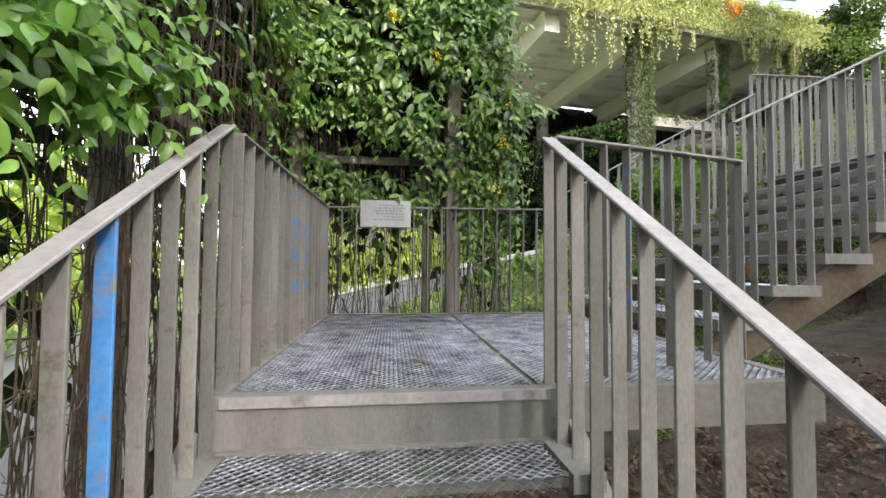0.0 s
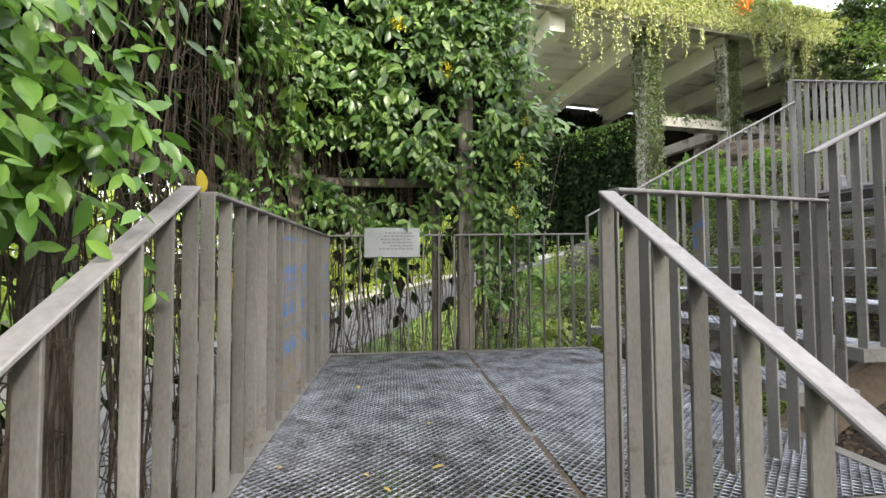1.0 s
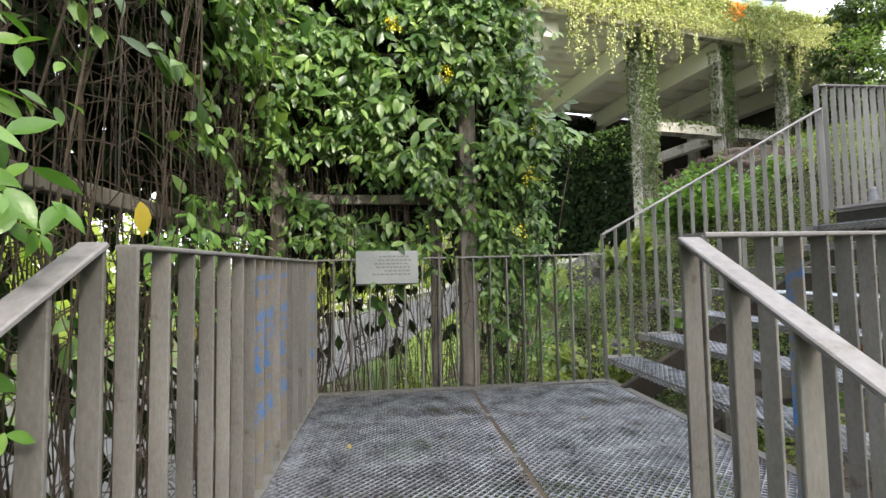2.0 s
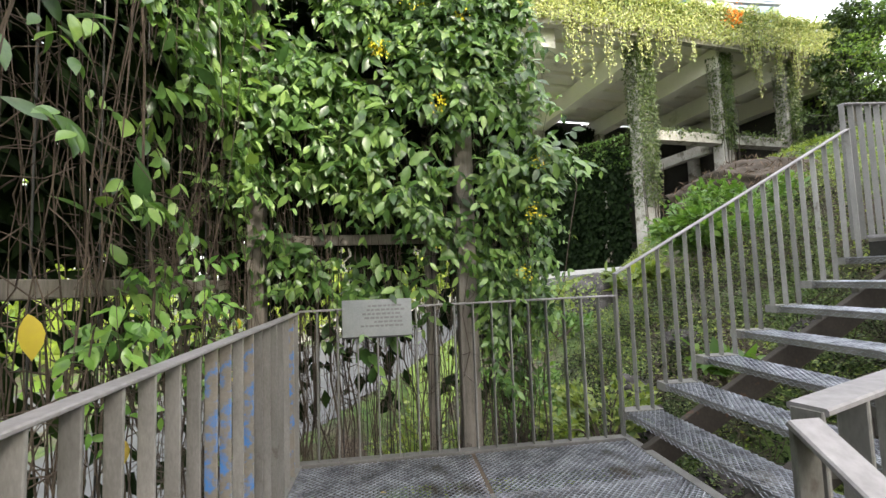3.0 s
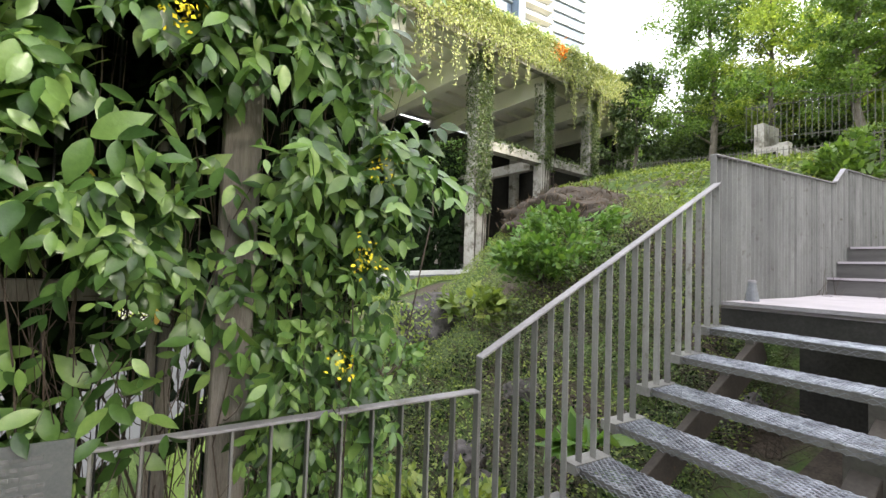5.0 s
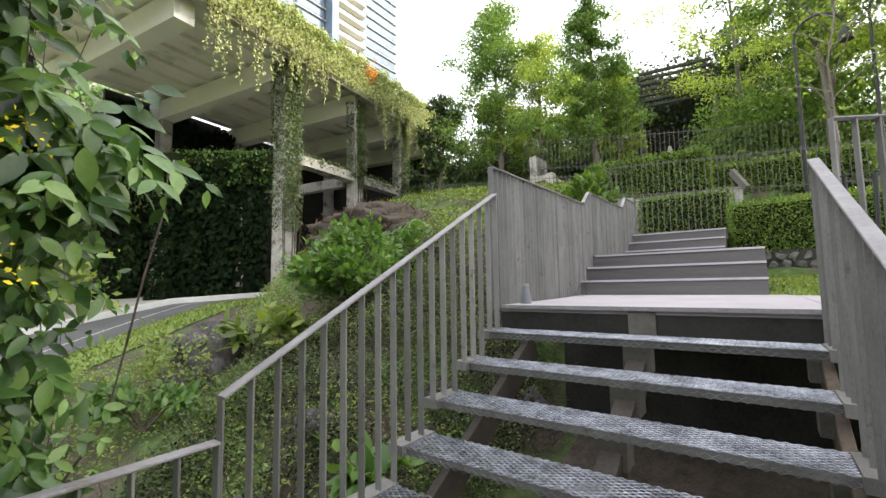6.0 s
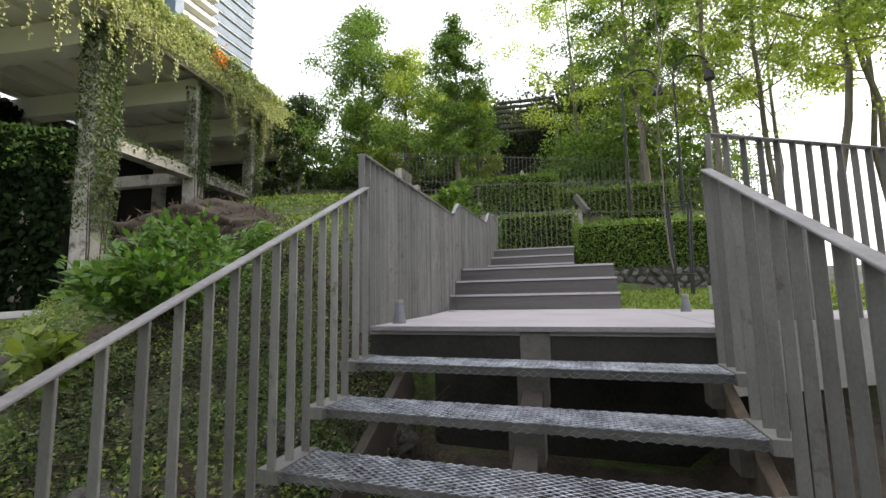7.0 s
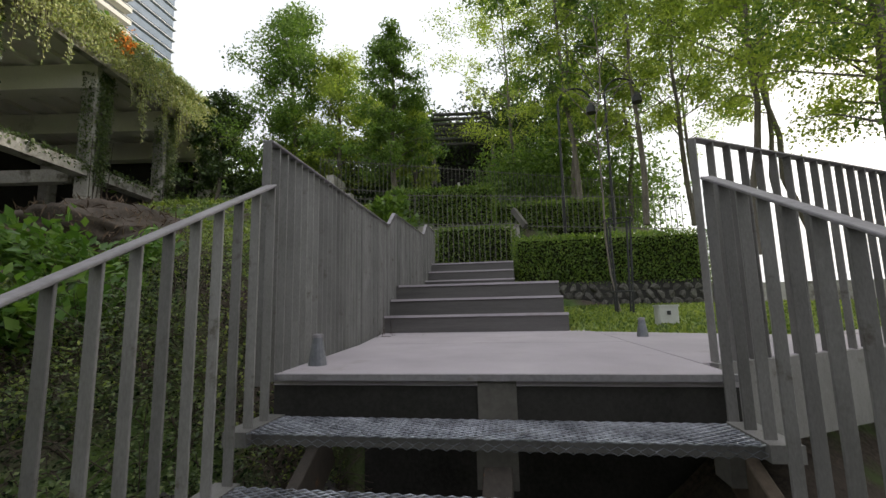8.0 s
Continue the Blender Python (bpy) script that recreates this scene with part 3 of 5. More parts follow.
part("paving_slab", paving(((3.925, 2.86), (5.60, 2.86), (5.60, 5.06), (3.925, 4.90))), PAVE, plat)
part("paving_slab", paving(((5.608, 2.86), (7.3, 2.86), (7.3, 5.36), (5.608, 5.07))), PAVE, plat)
part("paving_slab", paving(((4.28, 2.852), (6.97, 2.852), (6.20, 1.48), (6.10, -0.20))), PAVE, plat)
part("paving_slab", paving(((6.105, -0.21), (6.25, 1.12), (9.9, -3.7), (8.0, -3.4))), PAVE, plat)
part("nosing", slab_at(3.895, 3.925, 2.86, 4.90, P - 0.025, P + 0.003), RAIL, plat)
part("fascia", slab_at(3.925, 3.985, 2.86, 4.90, P - 0.24, P - 0.052), FASCIA, plat)
# wall added to close the open void, dark as the shade there
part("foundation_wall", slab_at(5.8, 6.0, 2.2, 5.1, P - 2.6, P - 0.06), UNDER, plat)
part("support_plate", slab_at(3.91, 3.924, 3.755, 3.925, P - 0.26, P - 0.03), FENCEM, plat)
part("side_fascia", Shape().bar((4.30 - 3.5, 2.80, -0.21), (8.0 - 3.5, -3.38, -0.21), 0.07, 0.415, (0.86, 0.51, 0)), STEEL, plat)
steps = thing("garden_steps", "six wide grey composite-faced steps in two groups", "steps", at=(7.05, 4, P))
for k in range(3):
    x, z = 7.19 + 0.42 * k, P + 0.21 * k
    part("step", Shape().box(x - 7.05, (8.1 if k < 2 else 10.4) - 7.05, 3.10 - 4, 5.36 - 4 + 0.02 * k, z - P - 0.3, z + 0.21 - P), STEPM, steps)
    part("step_edge", Shape().box(x - 7.05 - 0.02, x - 7.05, 3.10 - 4, 5.36 - 4, z + 0.185 - P, z + 0.213 - P), PAVE, steps)
for k in range(3):
    x, z = 10.4 + 0.4 * k, P + 0.63 + 0.21 * k
    part("step", Shape().box(x - 7.05, 12.7 - 7.05, 3.67 - 4, 5.44 - 4 + 0.02 * k, z - P - 0.3, z + 0.21 - P), STEPM, steps)
    part("step_edge", Shape().box(x - 7.05 - 0.02, x - 7.05, 3.67 - 4, 5.44 - 4, z + 0.185 - P, z + 0.213 - P), PAVE, steps)


def bollard_lamp(x, y, z):
    lamp = thing("ground_light", "small dark conical garden light at the paving edge", "garden light", "garden lights", at=(x, y, z))
    part("body", Shape().tube([(0, 0, 0), (0, 0, 0.02), (0, 0, 0.15)], [0.05, 0.048, 0.027], 14), LAMPM, lamp)
    part("cap", Shape().tube([(0, 0, 0.15), (0, 0, 0.165), (0, 0, 0.17)], [0.03, 0.03, 0.022], 14), RAIL, lamp)
    return lamp


first = bollard_lamp(4.24, 4.83, P)
copy_thing(first, pose(6.12, 2.60, P))
box = thing("service_box", "pale grey service box standing on the lawn", "service box", at=(7.7, 1.86, P + 0.01))
part("body", Shape().bar((0, 0, 0), (0, 0, 0.24), 0.18, 0.24, (1, 0, 0), 0.02), GREYBOX, box)
part("lid", Shape().bar((0, 0, 0.24), (0, 0, 0.262), 0.2, 0.26, (1, 0, 0), 0.02), GREYBOX, box)
part("latch", Shape().box(-0.105, -0.09, -0.02, 0.02, 0.14, 0.19), BLACK, box)

# ---- plaque ----
plaque = thing("plaque", "brushed metal sign plate fixed to the railing", "sign", at=(-0.12, YF - 0.045, 0.94))
part("plate", Shape().bar((0, 0.0, -0.122), (0, 0.0, 0.125), 0.47, 0.006, (1, 0, 0), 0.002), PLATE, plaque)
part("border", Shape().box(-0.237, 0.237, -0.006, 0.008, -0.134, -0.123), BLACK, plaque)
for k, x0 in enumerate((-0.06, -0.07, -0.1, -0.085, -0.02, -0.11)):
    z = 0.088 - 0.027 * k
    words, x = Shape(), x0
    for w in range(9):
        step = 0.018 + 0.014 * ((w * 7 + k * 5) % 4) / 3
        if x + step > 0.19:
            break
        words.box(x, x + step, -0.0045, -0.0032, z - 0.013, z)
        x += step + 0.008
    part("text_line", words, INK, plaque)
for x in (-0.17, 0.17):
    part("clip", Shape().box(x - 0.02, x + 0.02, 0.003, 0.07, 0.05, 0.09), STEEL, plaque)


# ---- vine trellis ----
def timber(x, y, z0, z1, w=0.115):
    return Shape().bar((x, y, z0), (x + 0.01, y, z1), w, w, (1, 0, 0), 0.008)


trellis = thing("trellis", "weathered timber and wire trellis overgrown with vines", "trellis", at=(0, 0, 0))
part("post", timber(0.54, 5.02, float(ground_z(0.54, 5.02)) - 0.2, 3.7, 0.14), WOODM, trellis)
for x, y, z1 in ((-0.98, 5.06, 3.8), (-1.24, 2.7, 3.9), (-1.24, 0.6, 3.9), (-1.24, -1.5, 3.9)):
    part("post", timber(x, y, float(ground_z(x, y)) - 0.2, z1), WOODM, trellis)
part("post", timber(0.29, 5.2, float(ground_z(0.29, 5.2)) - 0.2, 3.4, 0.09), WOODM, trellis)
for z in (1.5, 2.7, 3.6):
    part("rail", Shape().bar((-1.0, 5.06, z), (0.46, 5.06, z), 0.05, 0.075, (0, 1, 0), 0.005), WOODM, trellis)
for z in (1.2, 2.95, 3.75):
    part("rail", Shape().bar((-1.16, -2.2, z), (-1.16, 4.95, z), 0.05, 0.065, (1, 0, 0), 0.005), WOODM, trellis)
for i in range(9):
    x = -0.9 + 0.17 * i
    part("wire", Shape().tube([(x, 5.1, -0.6), (x + 0.01, 5.1, 3.6)], [0.004, 0.004], 5), BLACK, trellis)
for i in range(20):
    y = -1.6 + 0.33 * i
    part("wire", Shape().tube([(-1.17, y, -1.0), (-1.17, y, 3.6)], [0.004, 0.004], 5), BLACK, trellis)


def stems(n, place, z_low, z_high, seed, r=0.006):
    """Hanging, wandering stems; place(u) gives x, y along the wall for u from 0 to 1."""
    g = np.random.default_rng(seed)
    s = Shape()
    for _ in range(n):
        u = g.uniform()
        x, y = place(u)
        x, y = x + g.normal(0, 0.06), y + g.normal(0, 0.06)
        z, end = z_low + g.uniform(0, 0.5), z_high - g.uniform(0, 1.0)
        pts, rad = [], []
        k = 9
        dx, dy = g.normal(0, 0.02, 2)
        r0 = r * g.uniform(0.35, 1.6) if g.uniform() < 0.88 else r * g.uniform(2, 3.5)
        for i in range(k + 1):
            pts.append((x, y, z + (end - z) * i / k))
            x, y = x + dx + g.normal(0, 0.042), y + dy + g.normal(0, 0.042)
            rad.append(r0 * (1 - 0.5 * i / k))
        s.tube(pts, rad, 4)
    return s


def twigs(n, place, z0, z1, seed, length=0.5):
    """Thin dead twigs that run across one another."""
    g = np.random.default_rng(seed)
    s = Shape()
    for _ in range(n):
        x, y = place(g.uniform())
        p = np.array([x + g.normal(0, 0.05), y + g.normal(0, 0.05), g.uniform(z0, z1)])
        d = unit(g.normal(0, 1, (1, 3)))[0]
        pts = []
        for i in range(6):
            pts.append(tuple(p))
            d = unit((d + g.normal(0, 0.35, 3))[None])[0]
            d[0] *= 0.8
            p = p + d * length / 6 * g.uniform(0.6, 1.4)
        s.tube(pts, [0.003 - 0.0003 * i for i in range(6)], 4)
    return s


def vine_leaves(n, seed, spot, out, size=(0.06, 0.125)):
    """Loose leaves: spot(g, n) gives places, out the way the wall faces."""
    g = np.random.default_rng(seed)
    pos = spot(g, n)
    n = len(pos)
    aim = np.stack([g.normal(0, 0.45, n), g.normal(0, 0.45, n), g.normal(-0.75, 0.4, n)], 1) + np.array(out) * g.uniform(0.1, 0.7, n)[:, None]
    face = np.array(out) + np.array([0, 0, 0.75]) + g.normal(0, 0.45, (n, 3))
    return pos, aim, face, g.uniform(size[0], size[1], n) * g.choice([0.75, 1, 1, 1.15], n)


def vine_sprays(n, seed, spot, out, size=(0.07, 0.12), pairs=4, length=0.26):
    """Drooping shoots, each with pairs of leaves along it that shrink to the tip."""
    g = np.random.default_rng(seed)
    start = spot(g, n)
    n = len(start)
    o = np.array(out, float)
    along = np.array([-o[1], o[0], 0])
    d0 = o * g.uniform(0.15, 0.8, (n, 1)) + along * g.normal(0, 0.6, (n, 1)) + np.array((0, 0, 1)) * g.normal(0.05, 0.5, (n, 1))
    d0 = unit(d0) * (length * g.uniform(0.6, 1.4, (n, 1)))
    base = g.uniform(size[0], size[1], n)
    pos, aim, face, sizes = [], [], [], []
    for k in range(pairs):
        s = (k + 0.4) / pairs
        p = start + d0 * s + np.array((0, 0, -1)) * (0.55 * length * s * s)
        tang = unit(d0 - np.array((0, 0, 1.1 * length * s)))
        across = unit(np.cross(tang, o + np.array((0, 0, 0.4))))
        for w in (-1, 1):
            pos.append(p + g.normal(0, 0.006, (n, 3)))
            aim.append(across * w * 0.8 + tang * 0.55 + np.array((0, 0, -0.6)) + g.normal(0, 0.36, (n, 3)))
            face.append(o * 0.8 + np.array((0, 0, 0.75)) + g.normal(0, 0.5, (n, 3)))
            sizes.append(base * (1.1 - 0.6 * s) * g.uniform(0.6, 1.25, n))
    return np.concatenate(pos), np.concatenate(aim), np.concatenate(face), np.concatenate(sizes)


f1, f2 = bumpy(np.random.default_rng(21)), bumpy(np.random.default_rng(22))
right_reach = stretch_of([0.0, 0.5, 0.9, 1.4, 1.9, 2.4, 2.9, 3.2, 3.4], [0.78, 0.86, 0.94, 0.98, 1.04, 0.98, 0.84, 0.62, 0.3])


def far_wall_spot(g, n):
    h = np.random.default_rng(23)
    cx, cz = h.uniform(-1.5, 1.0, 80), 3.4 * h.uniform(0.1, 1, 80) ** 0.62
    jut = h.uniform(-0.05, 0.2, 80)
    i = g.integers(0, 80, n)
    loose = g.uniform(0, 1, n) < 0.08
    x = np.where(loose, g.uniform(-1.5, 1.05, n), cx[i] + g.normal(0, 0.085, n))
    z = np.where(loose, 3.4 * g.uniform(0, 1, n) ** 0.62, np.clip(cz[i] + g.normal(0, 0.085, n), 0.05, 3.4))
    f = f1(x, z, 2.6)
    fringe = 1.6 + 0.45 * f1(x * 3.0, z * 0 + 1, 1.7)
    dense = np.where(z > fringe, 1.0, np.where(x > 0.5, 1.0, 0.2) + 0.2 * (f > 0.3))
    dense = np.where((np.abs(x - 0.38) < 0.16) & (z < 1.25), 0.0, dense)
    keep = (x < right_reach(z) + 0.05 * f2(z * 4, x * 2, 2.0)) & (g.uniform(0, 1, n) < dense * np.where(x > 0.5, 0.8, 0.22 + 0.78 * (f > -0.1)))
    x, z, f, jut = x[keep], z[keep], f[keep], np.where(loose, 0, jut[i])[keep]
    bulge = np.clip((z - 1.35) / 0.5, 0, 1) * (0.20 + 0.09 * f) + 0.03
    edge = np.clip((x - 0.55) / 0.4, 0, 1)
    y = 5.02 - bulge * g.uniform(0.25, 1.05, len(x)) - jut * np.clip((z - 1.2) / 0.5, 0, 1) + edge * g.uniform(0, 0.35, len(x))
    return np.stack([1.09 * x + 0.13, y + 0.04, 1.1 * z], 1)


def left_wall_spot(g, n):
    h = np.random.default_rng(24)
    cy, cz = h.uniform(-2.3, 4.9, 220), 3.6 * h.uniform(0.08, 1, 220) ** 0.7
    i = g.integers(0, 220, n)
    loose = g.uniform(0, 1, n) < 0.2
    y = np.where(loose, g.uniform(-2.3, 4.95, n), cy[i] + g.normal(0, 0.09, n))
    z = np.where(loose, 3.6 * g.uniform(0, 1, n) ** 0.7, np.clip(cz[i] + g.normal(0, 0.09, n), 0.05, 3.6))
    f = f2(y, z, 2.2)
    fringe = 1.3 + 0.35 * f1(y * 2.0, z * 0, 1.6) + 0.25 * np.clip((y - 2.6) / 1.5, 0, 1)
    dense = np.where(z > fringe, np.where((y > 2.55) & (y < 3.5) & (z < 2.5), 0.3, np.where((y > 3.4) & (y < 4.1), 0.6, 0.95)), 0.1 + 0.2 * (f > 0.3))
    keep = g.uniform(0, 1, n) < dense * (0.3 + 0.7 * (f > -0.15))
    y, z, f = y[keep], z[keep], f[keep]
    bulge = np.clip((z - 0.9) / 0.5, 0, 1) * (0.16 + 0.12 * f) + 0.04
    x = -1.12 + bulge * g.uniform(0.1, 1.1, len(y))
    return np.stack([x, y, 1.08 * z], 1)


far_line = lambda u: (-1.3 + 2.4 * u, 5.14)
left_line = lambda u: (-1.15, -2.2 + 7.1 * u)

vine = thing("climbing_vine", "dense glossy green climbing vine hanging over the trellis behind the landing", "vine", "climbing vines")
part("leaves", leaf_mesh("leaves", *vine_sprays(3300, 31, far_wall_spot, (0, -1, 0), (0.075, 0.165)), LEAF, LEAF_BIG), None, vine)
def hanging_spot(g, n):
    x, z = g.uniform(0.66, 1.16, n), 0.25 + 1.65 * g.uniform(0, 1, n) ** 0.6
    return np.stack([x - 0.12 * np.clip(1 - z, 0, 1), 4.93 + g.uniform(-0.02, 0.32, n), z], 1)


part("hanging_foliage", leaf_mesh("hanging_foliage", *vine_sprays(230, 34, hanging_spot, (0.35, -0.9, 0), (0.06, 0.13)), LEAF, LEAF_BIG), None, vine)
part("stem_tangle", stems(230, far_line, -0.5, 3.0, 32, 0.0032), STEMM, vine, "tangled brown hanging stems")
part("twig_tangle", twigs(700, far_line, -0.35, 1.7, 33), STEMM, vine)


def back_spot(g, n):
    x = g.uniform(-1.6, 0.85, n)
    z = 3.3 - g.uniform(0, 1, n) * (2.0 + 0.7 * f1(x * 3.0, x * 0 + 1, 1.7)) - (g.uniform(0, 1, n) < 0.12) * g.uniform(0, 1.2, n)
    z = np.maximum(z, 0.05)
    return np.stack([1.09 * x + 0.13, 5.16 + g.uniform(0, 0.25, n), 1.1 * z], 1)


# back layer of near-black leaves, painted as the dark gaps of the vine
part("inner_foliage", leaf_mesh("inner_foliage", *vine_leaves(12000, 35, back_spot, (0, -1, 0), (0.1, 0.17)), LEAF_SHADE, LEAF_SMALL), None, vine)
side_vine = thing("climbing_vine", "dense climbing vine with large leaves beside the lower stair railing", "vine", "climbing vines")
part("leaves", leaf_mesh("leaves", *vine_sprays(3000, 41, left_wall_spot, (1, 0, 0), (0.075, 0.13), 4, 0.26), LEAF, LEAF_BIG), None, side_vine)
part("stem_tangle", stems(440, left_line, -1.6, 3.2, 42, 0.0030), STEMM, side_vine, "tangled brown hanging stems")
part("twig_tangle", twigs(2400, left_line, -0.9, 2.2, 43), STEMM, side_vine)


def back_left_spot(g, n):
    y, z = g.uniform(-2.4, 5.2, n), 1.25 + 2.7 * g.uniform(0, 1, n) ** 0.75
    z = np.where(g.uniform(0, 1, n) < np.where(y < 2.2, 0.34, 0.12), z - g.uniform(0.4, 1.7, n), z)
    return np.stack([-1.28 - g.uniform(0, 0.35, n), y, z], 1)


# same near-black back layer: painted shade behind the side vine
part("inner_foliage", leaf_mesh("inner_foliage", *vine_leaves(27000, 45, back_left_spot, (1, 0, 0), (0.12, 0.2)), LEAF_SHADE, LEAF_SMALL), None, side_vine)
def spray(g, n):
    k = np.array([(-0.93, 1.75, 1.15), (-0.90, 2.0, 1.3), (-0.95, 1.5, 1.0), (-0.88, 2.2, 1.5), (-0.95, 1.3, 1.35), (-0.92, 4.2, 0.85), (-0.95, 3.4, 0.95), (-0.95, 3.9, 1.15)])
    i = g.integers(0, len(k), n)
    return k[i] + g.normal(0, 1, (n, 3)) * np.array([0.06, 0.16, 0.14])


part("young_foliage", leaf_mesh("young_foliage", *vine_sprays(150, 46, spray, (0.8, -0.5, 0.1), (0.05, 0.085), 3, 0.18), LEAF_LIT, LEAF_BIG), None, side_vine, "bright green leaves in a lighter, lit tone")
def near_spot(g, n):
    y = g.uniform(1.25, 2.35, n)
    z = 0.86 + 0.12 * (y - 1.7) + 0.75 * g.uniform(0, 1, n) ** 1.3
    return np.stack([-1.0 + 0.22 * g.uniform(0, 1, n), y, z], 1)


# near sprays take the brighter leaf colour in place of more light
part("near_foliage", leaf_mesh("near_foliage", *vine_sprays(165, 47, near_spot, (0.8, -0.6, 0), (0.065, 0.115), 4, 0.22), LEAF_LIT, LEAF_BIG), None, side_vine)
yl = np.array([(-0.88, 2.96, 1.14), (-0.9, 3.35, 0.72), (-0.88, 4.25, 0.75), (-0.95, 2.3, 1.1), (-0.92, 4.5, 1.0), (0.1, 4.86, 1.9), (0.3, 4.85, 1.45)])
part("yellow_leaves", leaf_mesh("yellow_leaves", yl, np.tile((0.1, 0.1, -1.0), (7, 1)), np.tile((0.8, -0.6, 0.3), (7, 1)), np.array([0.115, 0.11, 0.085, 0.08, 0.07, 0.07, 0.07]), LEAF_YELLOW, LEAF_BIG), None, side_vine, "yellowing leaves")


def blossom(x, y, z, n, spread, material, name, label, seed, size=0.022):
    g = np.random.default_rng(seed)
    pos = np.array((x, y, z)) + g.normal(0, spread, (n, 3))
    me = leaf_mesh(name, pos, g.normal(0, 1, (n, 3)), g.normal(0, 1, (n, 3)) + np.array((0, -1, 0.5)), g.uniform(0.7, 1.3, n) * size, material)
    tagged(part(name, me, None), label, "flower", "vine blossoms", "stuff")


for i, (x, y, z, n) in enumerate(((-0.18, 4.74, 2.42, 60), (0.33, 4.74, 2.62, 50), (0.16, 4.74, 2.30, 22), (0.18, 4.72, 2.08, 26), (0.84, 4.84, 1.75, 22), (0.8, 4.84, 1.42, 22), (0.05, 4.74, 2.75, 18), (0.74, 4.9, 1.05, 12))):
    blossom(1.09 * x + 0.13, y - 0.1, 1.115 * z + 0.06, int(n * 2.3), 0.033, YELLOW, "yellow_blossom", "cluster of small yellow flowers on the vine", 60 + i, 0.02)

leaf_fill = np.random.default_rng(70)
for i in range(9):
    x, y = leaf_fill.uniform(XL + 0.1, 1.5), leaf_fill.uniform(2.6, 4.75)
    me = leaf_mesh("fallen_leaf", np.array([[x, y, 0.008]]), np.array([leaf_fill.normal(0, 1, 3) * (1, 1, 0.05)]), np.array([[0, 0, 1.0]]), np.array([leaf_fill.uniform(0.025, 0.05)]), DEADLEAF, LEAF_BIG)
    tagged(part("fallen_leaf", me, None), "small dry leaf lying on the mesh deck", "leaf", "fallen leaves")


# ---- bank: stones, mound, shrubs, ground cover ----
def boulder(x, y, z, sx, sy, sz, seed, label, material=STONE, detail=5, group=""):
    bm = bmesh.new()
    bmesh.ops.create_icosphere(bm, subdivisions=detail, radius=1)
    for v in bm.verts:
        c = v.co
        k = 1 - 0.22 * abs(noise.noise(c * 2.3 + Vector((seed, seed, 0)))) + 0.28 * noise.noise(c * 1.3 + Vector((seed, 0, 0))) + 0.16 * noise.noise(c * 3.4 + Vector((0, seed, 0))) + 0.09 * noise.noise(c * 8)
        v.co = Vector((c.x * sx * k, c.y * sy * k, max(-0.4, c.z) * sz * k))
    me = bpy.data.meshes.new("boulder")
    bm.to_mesh(me)
    bm.free()
    me.materials.append(material)
    me.polygons.foreach_set("use_smooth", [True] * len(me.polygons))
    ob = tagged(new("boulder", me), label, "boulder", group)
    ob.location = (x, y, z)
    return ob


stump = boulder(3.75, 9.0, 0.45, 0.54, 0.52, 0.95, 3.1, "large flat-topped dark grey boulder on the bank", ROCK)
for v in stump.data.vertices:
    v.co.z = min(v.co.z, 0.7 + 0.10 * noise.noise(v.co * 3))
boulder(3.2, 8.75, -0.1, 0.42, 0.55, 0.8, 9.4, "dark mossy rock half covered by creepers", ROCK)
gs = np.random.default_rng(78)
ns = 1500
th, hh = gs.uniform(2.2, 4.2, ns), gs.uniform(-0.6, 0.72, ns)
wrap = np.stack([3.57 + (0.72 - 0.12 * hh) * np.cos(th), 8.95 + 0.72 * np.sin(th), hh + 0.36], 1) + gs.normal(0, 0.06, (ns, 3))
tagged(part("rock_creeper", leaf_mesh("rock_creeper", wrap, gs.normal(0, 0.6, (ns, 3)) + (0, 0, -0.5), wrap - np.array((3.57, 8.95, -0.14)), gs.uniform(0.04, 0.085, ns), GROUNDCOVER), None), "small green creeper hanging over the boulder", "creeper")
rock_rng = np.random.default_rng(79)
for i in range(10):
    x, y = rock_rng.uniform(2.4, 5.6), rock_rng.uniform(5.25, 6.5)
    s = rock_rng.uniform(0.09, 0.2)
    boulder(x, y, float(ground_z(x, y)) + 0.03, s * 1.2, s, s * 0.9, 11.0 + i, "small grey stone half buried in the planted bank", ROCK, 4, group="bank stones")
mound = boulder(7.9, 9.75, 2.55, 2.1, 1.4, 0.80, 5.7, "mound of brown bark mulch on the slope", MULCH)
mound.name = "mulch_mound"
mound["category"] = "mound"
me_m = np.array([tuple(v.co) for v in mound.data.vertices])
pick = gs.integers(0, len(me_m), 4500)
bits = me_m[pick] + np.array((7.9, 9.75, 2.55)) + gs.normal(0, 0.03, (4500, 3))
tagged(part("bark_litter", leaf_mesh("bark_litter", bits, gs.normal(0, 1, (4500, 3)), gs.normal(0, 0.5, (4500, 3)) + (0, -0.5, 1), gs.uniform(0.06, 0.2, 4500), LITTER, ([(0, 0, 0), (-0.07, 0.5, 0.05), (0, 1, -0.05), (0.07, 0.5, 0.05)], [(0, 2, 1), (0, 3, 2)])), None), "loose brown twigs and bark on the mound", "litter", kind="stuff")


